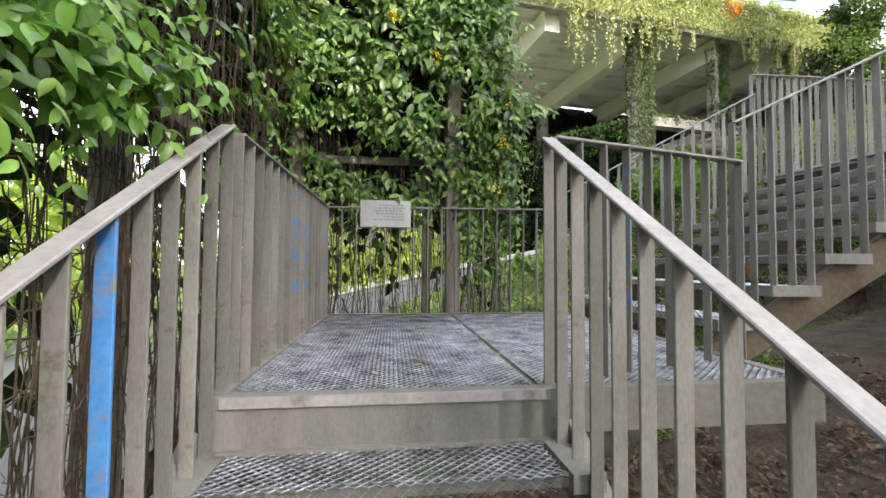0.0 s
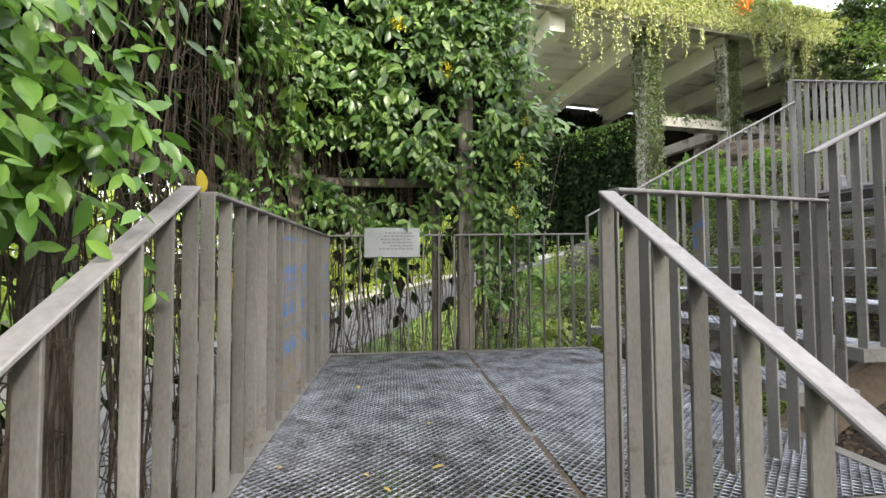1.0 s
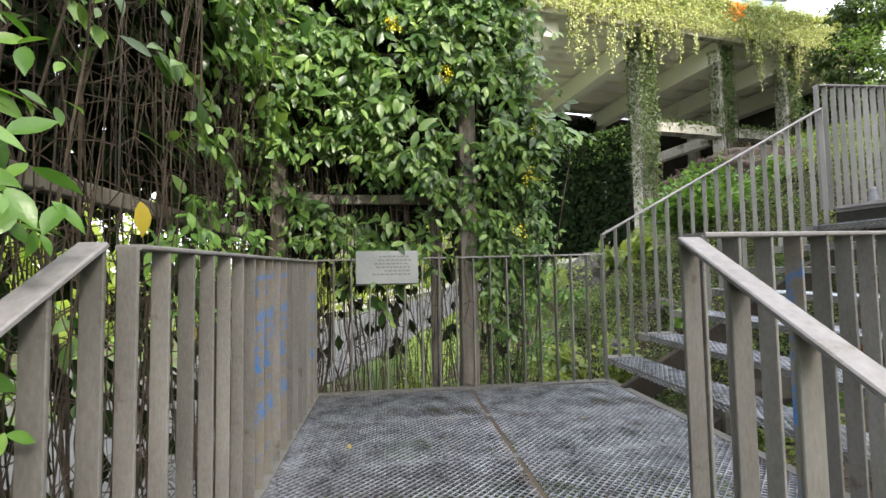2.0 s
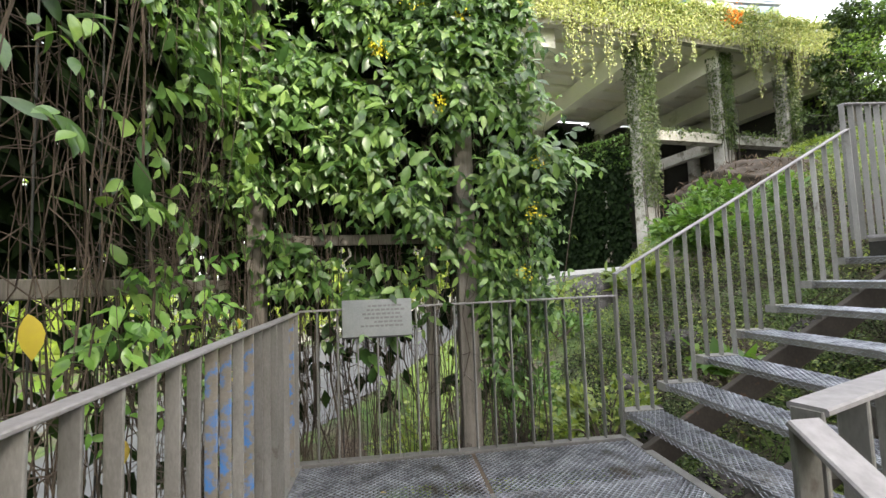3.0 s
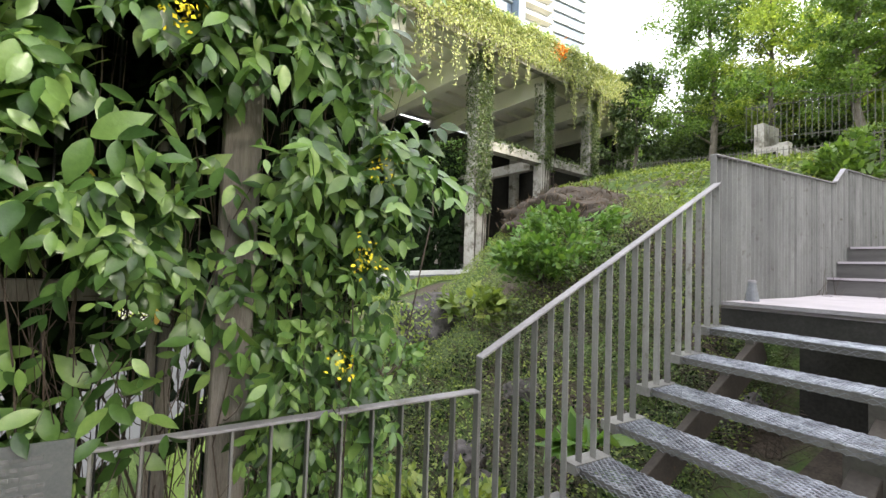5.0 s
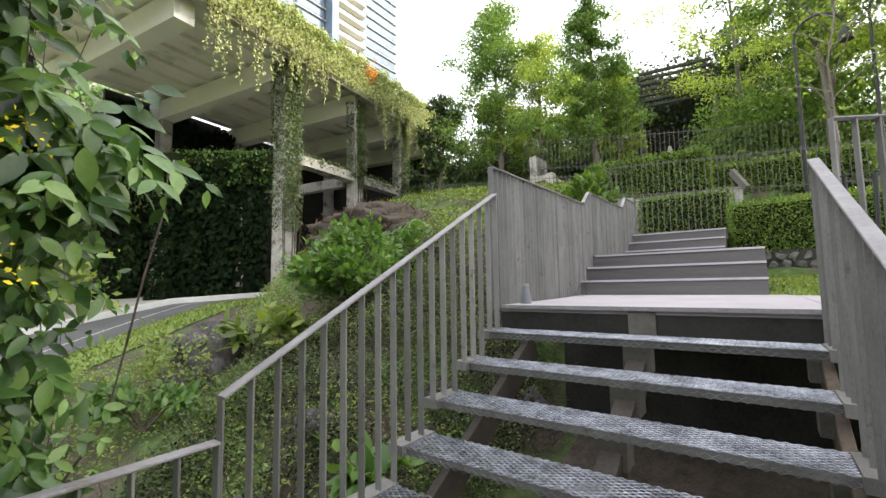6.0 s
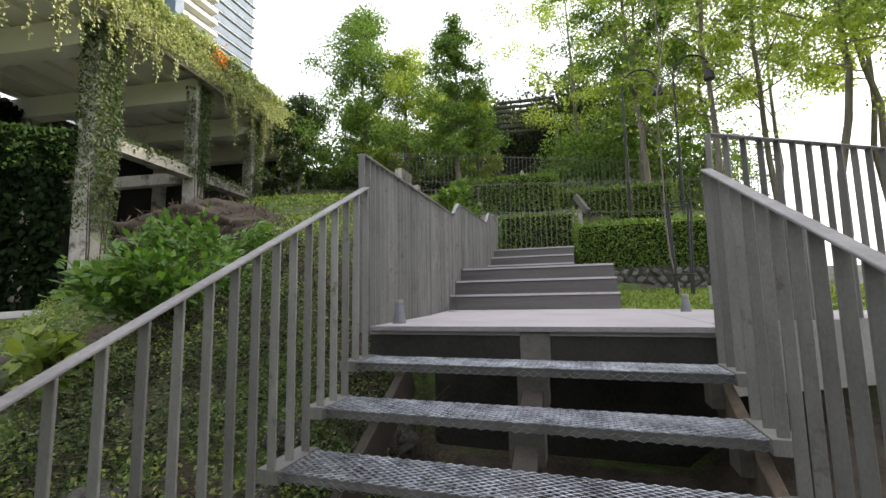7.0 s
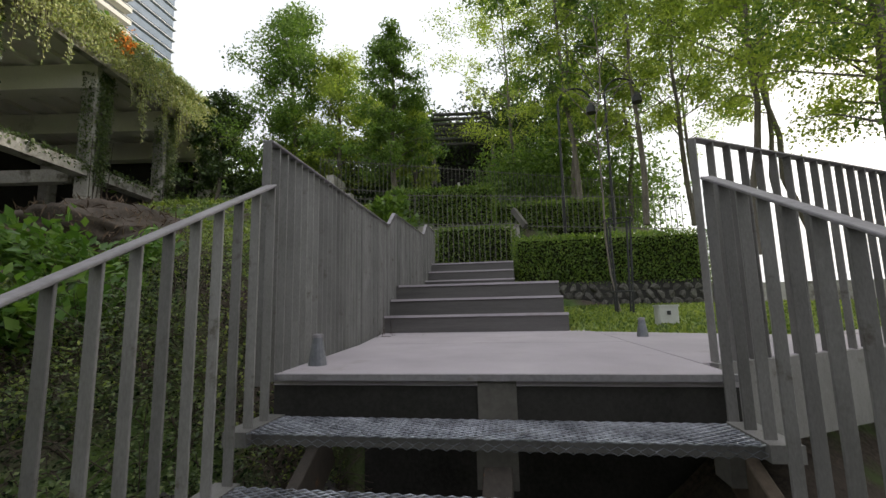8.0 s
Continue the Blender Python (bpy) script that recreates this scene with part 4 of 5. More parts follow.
def cover(name, n, x0, x1, y0, y1, seed, material, size, label, ok=None, lift=0.05, gate=-0.45):
    g = np.random.default_rng(seed)
    x, y = g.uniform(x0, x1, n), g.uniform(y0, y1, n)
    fld = bumpy(np.random.default_rng(seed + 1))
    f = fld(x, y, 2.2)
    keep = (f > gate) & (ok(x, y) if ok else True) & (y < road_edge(x) - 1.4) & ~((x > 3.9) & (y > 2.7) & (y < 5.05 + 0.12 * np.minimum(x - 3.9, 4)))
    x, y, f = x[keep], y[keep], f[keep]
    m = len(x)
    pos = np.stack([x, y, ground_z(x, y) + g.uniform(0, 1, m) * (lift + 0.14 * np.clip(f + 0.3, 0, 1.2))], 1)
    aim = np.stack([g.normal(0, 0.8, m), g.normal(-0.2, 0.8, m), g.normal(0.35, 0.4, m)], 1)
    face = np.stack([g.normal(0, 0.4, m), g.normal(-0.3, 0.4, m), np.ones(m)], 1)
    me = leaf_mesh(name, pos, aim, face, g.uniform(0.6, 1.2, m) * size, material)
    tagged(part(name, me, None), label, "ground cover", kind="stuff")


cover("ground_cover", 62000, 0.9, 8.5, 4.95, 11.5, 81, GROUNDCOVER, 0.046, "low green ground-cover plants on the bank", lift=0.14, gate=-0.2, ok=lambda x, y: (x - 3.42) ** 2 + (y - 9.1) ** 2 > 0.55)
bank_line = lambda u: (1.4 + 5.2 * u, 5.25 + 0.5 * math.sin(u * 17))
# darkest leaf colour here paints the shade low on the bank
cover("bank_shade_leaves", 14000, 1.0, 6.0, 4.95, 7.6, 95, LEAF_SHADE, 0.045, "dark small-leaved creeper low on the bank", lift=0.2)
cover("bank_creeper", 60000, 1.0, 6.5, 4.95, 7.8, 87, IVY, 0.036, "small-leaved creeper covering the bank below the railing", lift=0.3, gate=0.08)
brush = Shape()
gb = np.random.default_rng(84)
for _ in range(2600):
    x, y = gb.uniform(1.4, 7.0), gb.uniform(5.0, 7.6)
    p = np.array((x, y, float(ground_z(x, y))))
    d = np.array((gb.normal(0, 0.5), gb.normal(0, 0.4), gb.uniform(0.1, 0.9)))
    pts = []
    for i in range(6):
        pts.append(tuple(p))
        p = p + d * 0.09
        d = d + gb.normal(0, 0.25, 3) - (0, 0, 0.12)
    brush.tube(pts, [0.005 - 0.0006 * i for i in range(6)], 4)
tagged(part("dry_brush", brush, STEMM), "tangle of dry brown stems on the bank", "undergrowth", kind="stuff")
cover("stair_weeds", 2600, 2.2, 3.6, 4.2, 5.0, 85, GROUNDCOVER, 0.075, "weeds growing under the open stair")
cover("slope_planting", 44000, 2.2, 8.0, -3.0, 2.7, 97, IVY, 0.06, "small-leaved dark planting below the open deck edge", lift=0.25, gate=-0.1, ok=lambda x, y: x < 3.95 + 0.6 * np.clip(2.85 - y, 0, 8))
cover("slope_grass", 16000, 8, 17, 5.4, 17, 89, GROUNDCOVER, 0.13, "rough green planting on the upper slope")
cover("dry_litter", 30000, -0.3, 3.6, -1.5, 4.2, 93, LITTER, 0.055, "brown dry leaf litter below the stair", lift=0.15)


def shrub(x, y, z, r, h, n, seed, material, leaf, label):
    g = np.random.default_rng(seed)
    bush = thing("shrub", label, "shrub", at=(x, y, z))
    s = Shape()
    tips = []
    for _ in range(max(8, n // 90)):
        a, k = g.uniform(0, 6.28), g.uniform(0.25, 1) ** 0.5
        tip = np.array((math.cos(a) * r * k, math.sin(a) * r * k, h * g.uniform(0.45, 1.0) * (1.1 - 0.5 * k)))
        tips.append(tip)
        s.tube([(0, 0, -0.1), tuple(tip * 0.5 + np.array((0, 0, 0.1 * h))), tuple(tip)], [0.015, 0.009, 0.003], 4)
    part("branching", s, STEMM, bush)
    tips = np.array(tips)
    i = g.integers(0, len(tips), n)
    pos = tips[i] * (1 - 0.55 * g.uniform(0, 1, (n, 1)) ** 1.6) + g.normal(0, 0.10 * r, (n, 3))
    aim = unit(tips[i]) + g.normal(0, 0.6, (n, 3))
    part("leaves", leaf_mesh("leaves", pos, aim, g.normal(0, 0.5, (n, 3)) + (0, -0.3, 1), g.uniform(0.6, 1.2, n) * leaf, material, LEAF_BIG if n < 900 else LEAF_SMALL), None, bush)
    return bush


shrub(4.85, 7.75, 1.35, 0.82, 0.95, 2300, 101, BRIGHT, 0.13, "bright green leafy shrub on the bank")
shrub(5.85, 8.2, 2.05, 0.85, 0.7, 1800, 102, BRIGHT, 0.12, "bright green leafy shrub beside the mulch mound")
shrub(2.6, 8.3, 0.25, 0.45, 0.55, 600, 103, BRIGHT, 0.12, "small light green shrub growing beside the boulder")
shrub(3.75, 8.05, 0.85, 0.5, 0.6, 500, 104, GROUNDCOVER, 0.2, "dry yellowish grass tuft on the bank")
shrub(2.95, 5.4, 0.2, 0.28, 0.35, 60, 105, BRIGHT, 0.22, "young broad-leaved plant below the stair railing")
shrub(1.9, 5.65, -0.4, 0.55, 0.7, 1300, 106, GROUNDCOVER, 0.09, "low green shrub beyond the landing railing")
shrub(1.45, 6.7, -0.6, 0.7, 0.9, 1500, 107, BRIGHT, 0.08, "leafy shrub on the lower bank")
shrub(0.45, 6.1, -0.85, 0.7, 0.8, 1300, 108, GROUNDCOVER, 0.09, "leafy shrub behind the trellis")
shrub(12.3, 6.75, 3.3, 0.6, 1.9, 900, 109, TREEL, 0.2, "young bushy tree beside the upper steps")


# ---- hedges ----
def hedge(x0, x1, y0, y1, z0, z1, n, seed, label, leaf=0.06):
    h = thing("hedge", label, "hedge", "clipped hedges", at=((x0 + x1) / 2, (y0 + y1) / 2, z0))
    cx, cy = (x0 + x1) / 2, (y0 + y1) / 2
    # solid dark block added inside, painted as the hedge's inner shade
    part("branch_core", Shape().bar((0, 0, -0.3), (0, 0, z1 - z0 - 0.08), x1 - x0 - 0.12, y1 - y0 - 0.12, (1, 0, 0), 0.1), SHADE_CORE, h)
    g = np.random.default_rng(seed)
    q = g.choice(4, n, p=[0.5, 0.3, 0.1, 0.1])
    u, v, w = g.uniform(0, 1, n), g.uniform(0, 1, n), g.normal(0, 0.035, n)
    x, y, z = x0 - cx + (x1 - x0) * u, y0 - cy + (y1 - y0) * v, (z1 - z0) * g.uniform(0, 1, n)
    x = np.where(q == 0, x0 - cx + w, x)
    z = np.where(q == 1, z1 - z0 + w, z)
    y = np.where(q == 2, y0 - cy + w, np.where(q == 3, y1 - cy + w, y))
    out = np.stack([np.where(q == 0, -1.0, 0), np.where(q == 2, -1.0, np.where(q == 3, 1.0, 0)), np.where(q == 1, 1.0, 0.15)], 1)
    part("leaves", leaf_mesh("leaves", np.stack([x, y, z], 1), out + g.normal(0, 0.7, (n, 3)), out + g.normal(0, 0.5, (n, 3)), g.uniform(0.6, 1.3, n) * leaf, HEDGEL), None, h)
    return h


hedge(11.85, 13.2, -0.5, 3.6, 2.15, 3.27, 13000, 121, "clipped green hedge above a rubble stone wall")
hedge(13.0, 13.9, 3.62, 5.65, 2.75, 3.82, 5000, 122, "dark clipped hedge behind the steps")
hedge(15.3, 16.5, 4.2, 7.6, 4.4, 5.55, 8000, 123, "green hedge along the upper terrace", 0.09)
hedge(16.7, 18.0, 0.5, 4.2, 4.2, 5.25, 8000, 124, "lower green hedge continuing along the upper terrace", 0.09)

# rubble wall below the hedge
rubble = thing("rubble_wall", "low wall of rough grey rubble stones", "stone wall", kind="structure", at=(11.72, 0.55, 1.5))
g = np.random.default_rng(131)
stone_meshes = []
for k in range(6):
    bm = bmesh.new()
    bmesh.ops.create_icosphere(bm, subdivisions=1, radius=0.5)
    for v in bm.verts:
        v.co = Vector([max(-0.42, min(0.42, c)) * (1 + 0.25 * g.normal()) for c in v.co])
    me = bpy.data.meshes.new("stone")
    bm.to_mesh(me)
    bm.free()
    me.materials.append(RUBBLE)
    stone_meshes.append(me)
part("mortar", Shape().box(0.1, 0.4, -0.9, 2.9, -0.2, 0.72), SHADE_MORTAR, rubble)
for row in range(4):
    for i in range(18):
        ob = new("stone", stone_meshes[int(g.integers(0, 6))])
        ob.parent = rubble
        ob.location = (0.12 + g.normal(0, 0.02), -0.85 + 0.215 * i + (row % 2) * 0.1, 0.08 + 0.165 * row)
        ob.scale = (0.2, 0.25 * g.uniform(0.8, 1.15), 0.2 * g.uniform(0.85, 1.15))
        ob.rotation_euler = (g.uniform(0, 6), 0, 0)


# ---- thin fences and terrace walls ----
def fence(a, b, h, gap, label, group="thin bar fences"):
    a, b = Vector(a), Vector(b)
    f = thing("fence", label, "fence", group, at=tuple(a))
    d = b - a
    part("fence_rail", Shape().bar((0, 0, h * 0.93), d + Vector((0, 0, h * 0.93)), 0.02, 0.012, (0, 0, 1)), FENCEM, f)
    part("fence_rail", Shape().bar((0, 0, 0.1), d + Vector((0, 0, 0.1)), 0.02, 0.012, (0, 0, 1)), FENCEM, f)
    me = Shape().bar((0, 0, -0.05), (0, 0, h), 0.015, 0.015, (1, 0, 0)).mesh("fence_bar", FENCEM)
    n = int(d.length / gap)
    for i in range(n + 1):
        ob = new("fence_bar", me)
        ob.parent = f
        ob.location = d * (i / n)
    return f


fence((17.0, 10.8, 6.3), (20.2, 0.2, 5.75), 1.3, 0.16, "thin dark vertical bar fence on the upper terrace")
fence((20.2, 0.2, 5.75), (20.2, -1.6, 5.3), 1.3, 0.18, "thin dark vertical bar fence below the trees")
fence((12.85, 5.7, 2.7), (12.85, 3.55, 2.7), 1.2, 0.13, "thin bar fence in front of the dark hedge")
fence((14.9, 7.4, 4.3), (14.9, -1.2, 3.7), 1.1, 0.15, "thin bar fence along the middle terrace")
fence((12.6, 6.1, 3.5), (18.6, 16.4, 5.8), 1.1, 0.2, "thin bar fence running along the slope")
walls = thing("terrace_wall", "pale concrete retaining walls of the terraces", "retaining wall", kind="structure", at=(14, 4, 3))
for x0, x1, y0, y1, z0, z1 in ((15.05, 15.28, 3.4, 7.8, 2.6, 4.2), (13.95, 14.15, 3.45, 6.0, 2.4, 3.9), (12.8, 13.0, 5.75, 6.2, 2.5, 3.85), (17.1, 18.2, 10.3, 10.6, 5.0, 6.9), (16.2, 17.9, 9.4, 10.2, 5.6, 5.8), (15.8, 16.1, 9.1, 9.4, 4.4, 5.75), (11.9, 12.15, -14, -0.6, 1.3, 2.1)):
    part("wall_segment", Shape().box(x0 - 14, x1 - 14, y0 - 4, y1 - 4, z0 - 3, z1 - 3), CONC_OLD, walls)
part("stair_wall", Shape().bar((0.0, -0.42, 1.42), (-0.5, -0.72, 0.85), 0.1, 0.16, (0.6, -0.8, 0)), FENCEM, walls)


# ---- trees ----
def tree(x, y, z, h, r, seed, n, leaf, material, label, form="cone", bare=0.3, trunk=0.11, lean=0.0, group="garden trees"):
    g = np.random.default_rng(seed)
    t = thing("tree", label, "tree", group, at=(x, y, z))
    s = Shape()
    bend = g.normal(0, 0.02 * h, (9, 2)).cumsum(0) * 0.5
    spine = [np.array((bend[i, 0] + lean * i / 8, bend[i, 1], h * i / 8)) for i in range(9)]
    spine[0] = np.array((0, 0, -0.3))
    s.tube([tuple(p) for p in spine], [trunk * (1.15 - i / 8) + 0.012 for i in range(9)], 8)
    at = lambda q: spine[min(7, int(q * 8))] + (spine[min(8, int(q * 8) + 1)] - spine[min(7, int(q * 8))]) * (q * 8 - int(q * 8))
    tips, sizes = [], []
    limbs = 34 if form == "cone" else 20
    for i in range(limbs):
        q = bare + (0.97 - bare) * (i + g.uniform(0, 1)) / limbs
        a = i * 2.4 + g.normal(0, 0.3)
        k = (q - bare) / (1 - bare)
        reach = r * ((1.05 - k) ** 0.7 if form == "cone" else (0.55 + 0.75 * math.sin(min(1, k * 1.1 + 0.1) * 3.0))) * g.uniform(0.55, 1.15)
        p0 = at(q)
        rise = g.uniform(0.15, 0.5) if form == "cone" else g.uniform(0.3, 0.9)
        p1 = p0 + np.array((math.cos(a) * reach, math.sin(a) * reach, reach * rise))
        mid = (p0 + p1) / 2 + np.array((0, 0, 0.08 * reach))
        s.tube([tuple(p0), tuple(mid), tuple(p1)], [trunk * 0.3 * (1.1 - q) + 0.012, trunk * 0.16 * (1.1 - q) + 0.008, 0.004], 5)
        for w in (0.45, 0.75, 1.0):
            tips.append(p0 + (p1 - p0) * w + g.normal(0, 0.07 * r, 3))
            sizes.append((0.11 + 0.10 * w) * r)
    part("trunk", s, BARK, t)
    tips, sizes = np.array(tips), np.array(sizes)
    i = g.integers(0, len(tips), n)
    pos = tips[i] + unit(g.normal(0, 1, (n, 3))) * (g.uniform(0, 1, (n, 1)) ** 0.6) * sizes[i][:, None] * np.array((1.25, 1.25, 0.8))
    aim = g.normal(0, 0.7, (n, 3)) + (0, 0, -0.25)
    part("crown", leaf_mesh("crown", pos, aim, g.normal(0, 0.7, (n, 3)) + (0, 0, 0.8), g.uniform(0.6, 1.25, n) * leaf, material), None, t)
    return t


tree(20.6, 13.97, 5.93, 10.8, 3.5, 201, 32000, 0.15, TREEL, "tall conical green tree on the terrace", bare=0.12, trunk=0.14)
tree(21.6, 11.92, 6.15, 8.6, 2.9, 202, 22000, 0.14, TREEY, "conical light green tree on the terrace", bare=0.12)
tree(18.6, 8.15, 5.6, 7.9, 1.9, 203, 20000, 0.13, TREEL, "slim pointed green tree on the terrace", bare=0.15)
tree(20.5, 7.8, 5.7, 5.8, 1.2, 204, 8000, 0.16, TREEY, "small light green tree on the terrace", bare=0.1)
tree(23.6, 10.11, 6.39, 7.4, 2.6, 205, 9000, 0.2, TREEL, "rounded green tree behind the slim tree", bare=0.1)
tree(27.1, 18.07, 6.66, 8.4, 2.1, 206, 5200, 0.22, TREEL, "dark green tree beside the parking structure", bare=0.1)
tree(24.1, 0.2, 6.6, 8.0, 2.0, 207, 4600, 0.26, TREEL, "dark green tree behind the terrace", bare=0.1)
tree(29.6, 9.88, 7.51, 8.5, 2.6, 208, 4200, 0.28, TREEL, "dark tree behind the pavilion", bare=0.1)
tree(30.6, 3.42, 7.53, 10, 3.0, 209, 4600, 0.3, TREEL, "dark tree behind the pavilion", bare=0.1)
gt = np.random.default_rng(240)
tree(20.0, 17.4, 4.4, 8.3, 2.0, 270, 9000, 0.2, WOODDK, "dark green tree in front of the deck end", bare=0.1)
tall = [(18.1, 1.0, 5.12, 11.5, 1.9, 0.35), (21.1, 0.8, 5.58, 13.0, 2.2, 0.35), (16.8, -0.8, 4.6, 11.0, 1.8, 0.4), (22.6, -1.94, 5.61, 13.5, 2.4, 0.35), (18.8, -3.11, 4.84, 12.0, 2.0, 0.4),
        (14.6, -2.9, 3.25, 10.5, 1.8, 0.45), (17.1, -5.78, 4.3, 12.0, 2.0, 0.42), (12.8, -4.78, 2.42, 10.0, 1.9, 0.45), (14.4, -7.9, 2.85, 11.0, 2.0, 0.45), (21.1, -7.4, 5.18, 13.0, 2.4, 0.4),
        (10.8, -7.47, 1.5, 9.0, 1.9, 0.45), (24.1, 3.33, 6.24, 12.0, 2.3, 0.3), (9.2, -5.74, 1.45, 8.2, 1.7, 0.5), (25.6, -5.8, 5.97, 13, 2.6, 0.3), (13.1, -11.36, 1.82, 10, 2.2, 0.4),
        # five near trees added at the grove's edge to shade the stairs
        (9.0, -3.15, 1.42, 8.6, 2.0, 0.42), (8.2, -7.08, 1.42, 9.0, 2.2, 0.4), (10.6, -3.88, 1.5, 9.5, 2.0, 0.42), (10.0, -10.0, 1.4, 10.5, 2.4, 0.35), (7.5, -9.61, 1.35, 9.5, 2.3, 0.35)]
for i, (x, y, z, h, r, bare) in enumerate(tall):
    tree(x, y, z, h, r * 1.55, 210 + i, 17000 if i < 5 else 11000, 0.135 if i < 12 else 0.1, TREEY if i % 3 else TREEL, "tall slender tree with a thin trunk and airy crown", "airy", bare * (0.8 if i < 2 or i > 4 else 0.6), 0.085, gt.normal(0, 0.5), "slender grove trees")


def woodland(x0, x1, y0, y1, z0, z1, n, seed, label, material=TREEL, leaf=0.7):
    g = np.random.default_rng(seed)
    c = np.stack([g.uniform(x0, x1, 60), g.uniform(y0, y1, 60), z0 + (z1 - z0) * g.uniform(0, 1, 60) ** 1.2], 1)
    i = g.integers(0, 60, n)
    pos = c[i] + unit(g.normal(0, 1, (n, 3))) * g.uniform(0.3, 1, (n, 1)) * np.array((2.0, 2.0, 1.7))
    me = leaf_mesh("woodland", pos, g.normal(0, 1, (n, 3)), g.normal(0, 1, (n, 3)) + (0, 0, 0.6), g.uniform(0.5, 1.2, n) * leaf, material)
    tagged(part("woodland", me, None), label, "woodland", kind="stuff")


woodland(33, 42, 0, 30, 6, 14, 20000, 301, "distant green trees behind the terrace")
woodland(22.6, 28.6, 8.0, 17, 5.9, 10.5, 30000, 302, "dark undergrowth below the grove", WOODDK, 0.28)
woodland(21.5, 26, 0.4, 4.4, 5.5, 9.1, 32000, 310, "dark shrubs and young trees beside the pavilion", TREEL, 0.2)
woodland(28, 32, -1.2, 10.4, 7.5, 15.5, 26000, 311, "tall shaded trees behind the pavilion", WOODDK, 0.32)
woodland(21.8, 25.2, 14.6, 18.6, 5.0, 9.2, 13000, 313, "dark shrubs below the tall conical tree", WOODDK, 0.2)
woodland(22.5, 26.5, -3.2, 1.2, 5.2, 10.2, 20000, 312, "green trees and shrubs between the lamp posts", TREEL, 0.2)
woodland(29, 32.5, 2.3, 11.4, 6.5, 12, 9000, 309, "dark trees close behind the pavilion", LEAF_SHADE, 0.45)
woodland(24.5, 31, 15, 36, 5, 11, 16000, 306, "dark trees beside the parking deck", TREEL, 0.45)
woodland(-8, 10, 33, 35.5, -1, 1.5, 5000, 308, "sunlit planting beyond the parking deck", TREEY, 0.5)
# near-black leaves close the view behind the deck as painted shade
woodland(14, 25, 33, 37, 0, 8, 14000, 307, "dark planting behind the parking deck", LEAF_SHADE, 0.5)
woodland(-30, -12, 18, 34, -2, 6, 8000, 303, "distant trees beyond the driveway", TREEY)
woodland(-14, -8, -6, 16, -2, 4, 6000, 304, "sunlit shrubs beyond the driveway", TREEL, 0.5)
woodland(-10, 6, 21.5, 23.5, -1.5, 2.5, 5000, 305, "shrubs behind the driveway kerb", TREEY, 0.35)

# staked young tree with guard frame on the lawn
guard = thing("tree_guard", "thin black metal tree guard around a staked sapling", "tree guard", at=(9.6, 1.88, P + 0.1))
for a in range(4):
    dx, dy = 0.16 * math.cos(a * 1.571 + 0.7), 0.16 * math.sin(a * 1.571 + 0.7)
    part("stake", Shape().tube([(dx, dy, -0.1), (dx * 1.5, dy * 1.5, 1.65)], [0.02, 0.02], 6), BLACK, guard)
for z in (0.4, 1.62):
    ring = Shape()
    ring.tube([(0.25 * math.cos(a * 0.5236) * (0.7 + 0.19 * z), 0.25 * math.sin(a * 0.5236) * (0.7 + 0.19 * z), z) for a in range(13)], [0.012] * 13, 5)
    part("guard_ring", ring, BLACK, guard)
tree(9.6, 1.88, P + 0.1, 5.6, 0.9, 260, 300, 0.08, TREEY, "thin young sapling inside a metal guard", "airy", 0.45, 0.003, 0.3, "young trees")


def street_lamp(x, y, z, h):
    lamp = thing("street_lamp", "black lamp post with a curved arm and hanging lantern", "street lamp", "garden lamp posts", at=(x, y, z))
    part("pole", Shape().tube([(0, 0, -0.2), (0, 0, h)], [0.05, 0.035], 8), BLACK, lamp)
    arm = [(0, 0.5 - 0.5 * math.cos(a * 0.35), h + 0.5 * math.sin(a * 0.35)) for a in range(9)]
    part("arm", Shape().tube([(p[0], -p[1], p[2]) for p in arm], [0.03] * 9, 6), BLACK, lamp)
    part("lantern", Shape().tube([(0, -0.98, h - 0.35), (0, -0.98, h - 0.15), (0, -0.98, h)], [0.16, 0.13, 0.04], 10), BLACK, lamp)
    return lamp


lp = street_lamp(15.0, 2.05, 2.9, 5.0)
copy_thing(lp, pose(15.6, 0.5, 3.4))

# ---- slatted pavilion ----
pav = thing("pavilion", "timber pavilion with a stepped slatted roof among trees", "pavilion", at=(25.6, 6.1, 6.6))
pav.rotation_euler = (0, 0, radians(7))
for k in range(7):
    part("roof_slat", Shape().bar((0.12 * k, -1.7, 4.5 + 0.36 * k), (0.12 * k, 1.7, 4.5 + 0.36 * k), 0.4, 0.13, (1, 0, 0.25), 0.01), SLAT, pav)
for x, y in ((-0.3, -1.7), (-0.3, 1.7), (2.4, -1.7), (2.4, 1.7)):
    part("post", Shape().bar((x, y, -1), (x, y, 4.3), 0.22, 0.22, (1, 0, 0), 0.02), WOODM, pav)
# dark sheet added behind the slats; the shade between them is its colour
part("back_screen", Shape().box(2.5, 2.6, -1.8, 1.8, 0, 6.9), FASCIA, pav)
part("floor_slab", Shape().box(-0.6, 2.7, -2, 2, -0.6, 0.0), CONC, pav)
bell = thing("garden_sculpture", "small pale cone-shaped sculpture behind the terrace fence", "sculpture", at=(20.6, 5.85, 5.7))
part("cone", Shape().tube([(0, 0, 0), (0, 0, 0.5), (0, 0, 1.6)], [0.55, 0.35, 0.05], 12), CONC, bell)

# ---- parking structure over the driveway ----
pivot = Matrix.Translation((11.5, 19.4, 0))
swing = pivot @ Matrix.Rotation(radians(8), 4, "Z") @ pivot.inverted()
deck_b = thing("parking_deck", "raised concrete deck on tall columns overgrown with hanging creepers", "parking structure", at=(11, 19.5, 0.4))
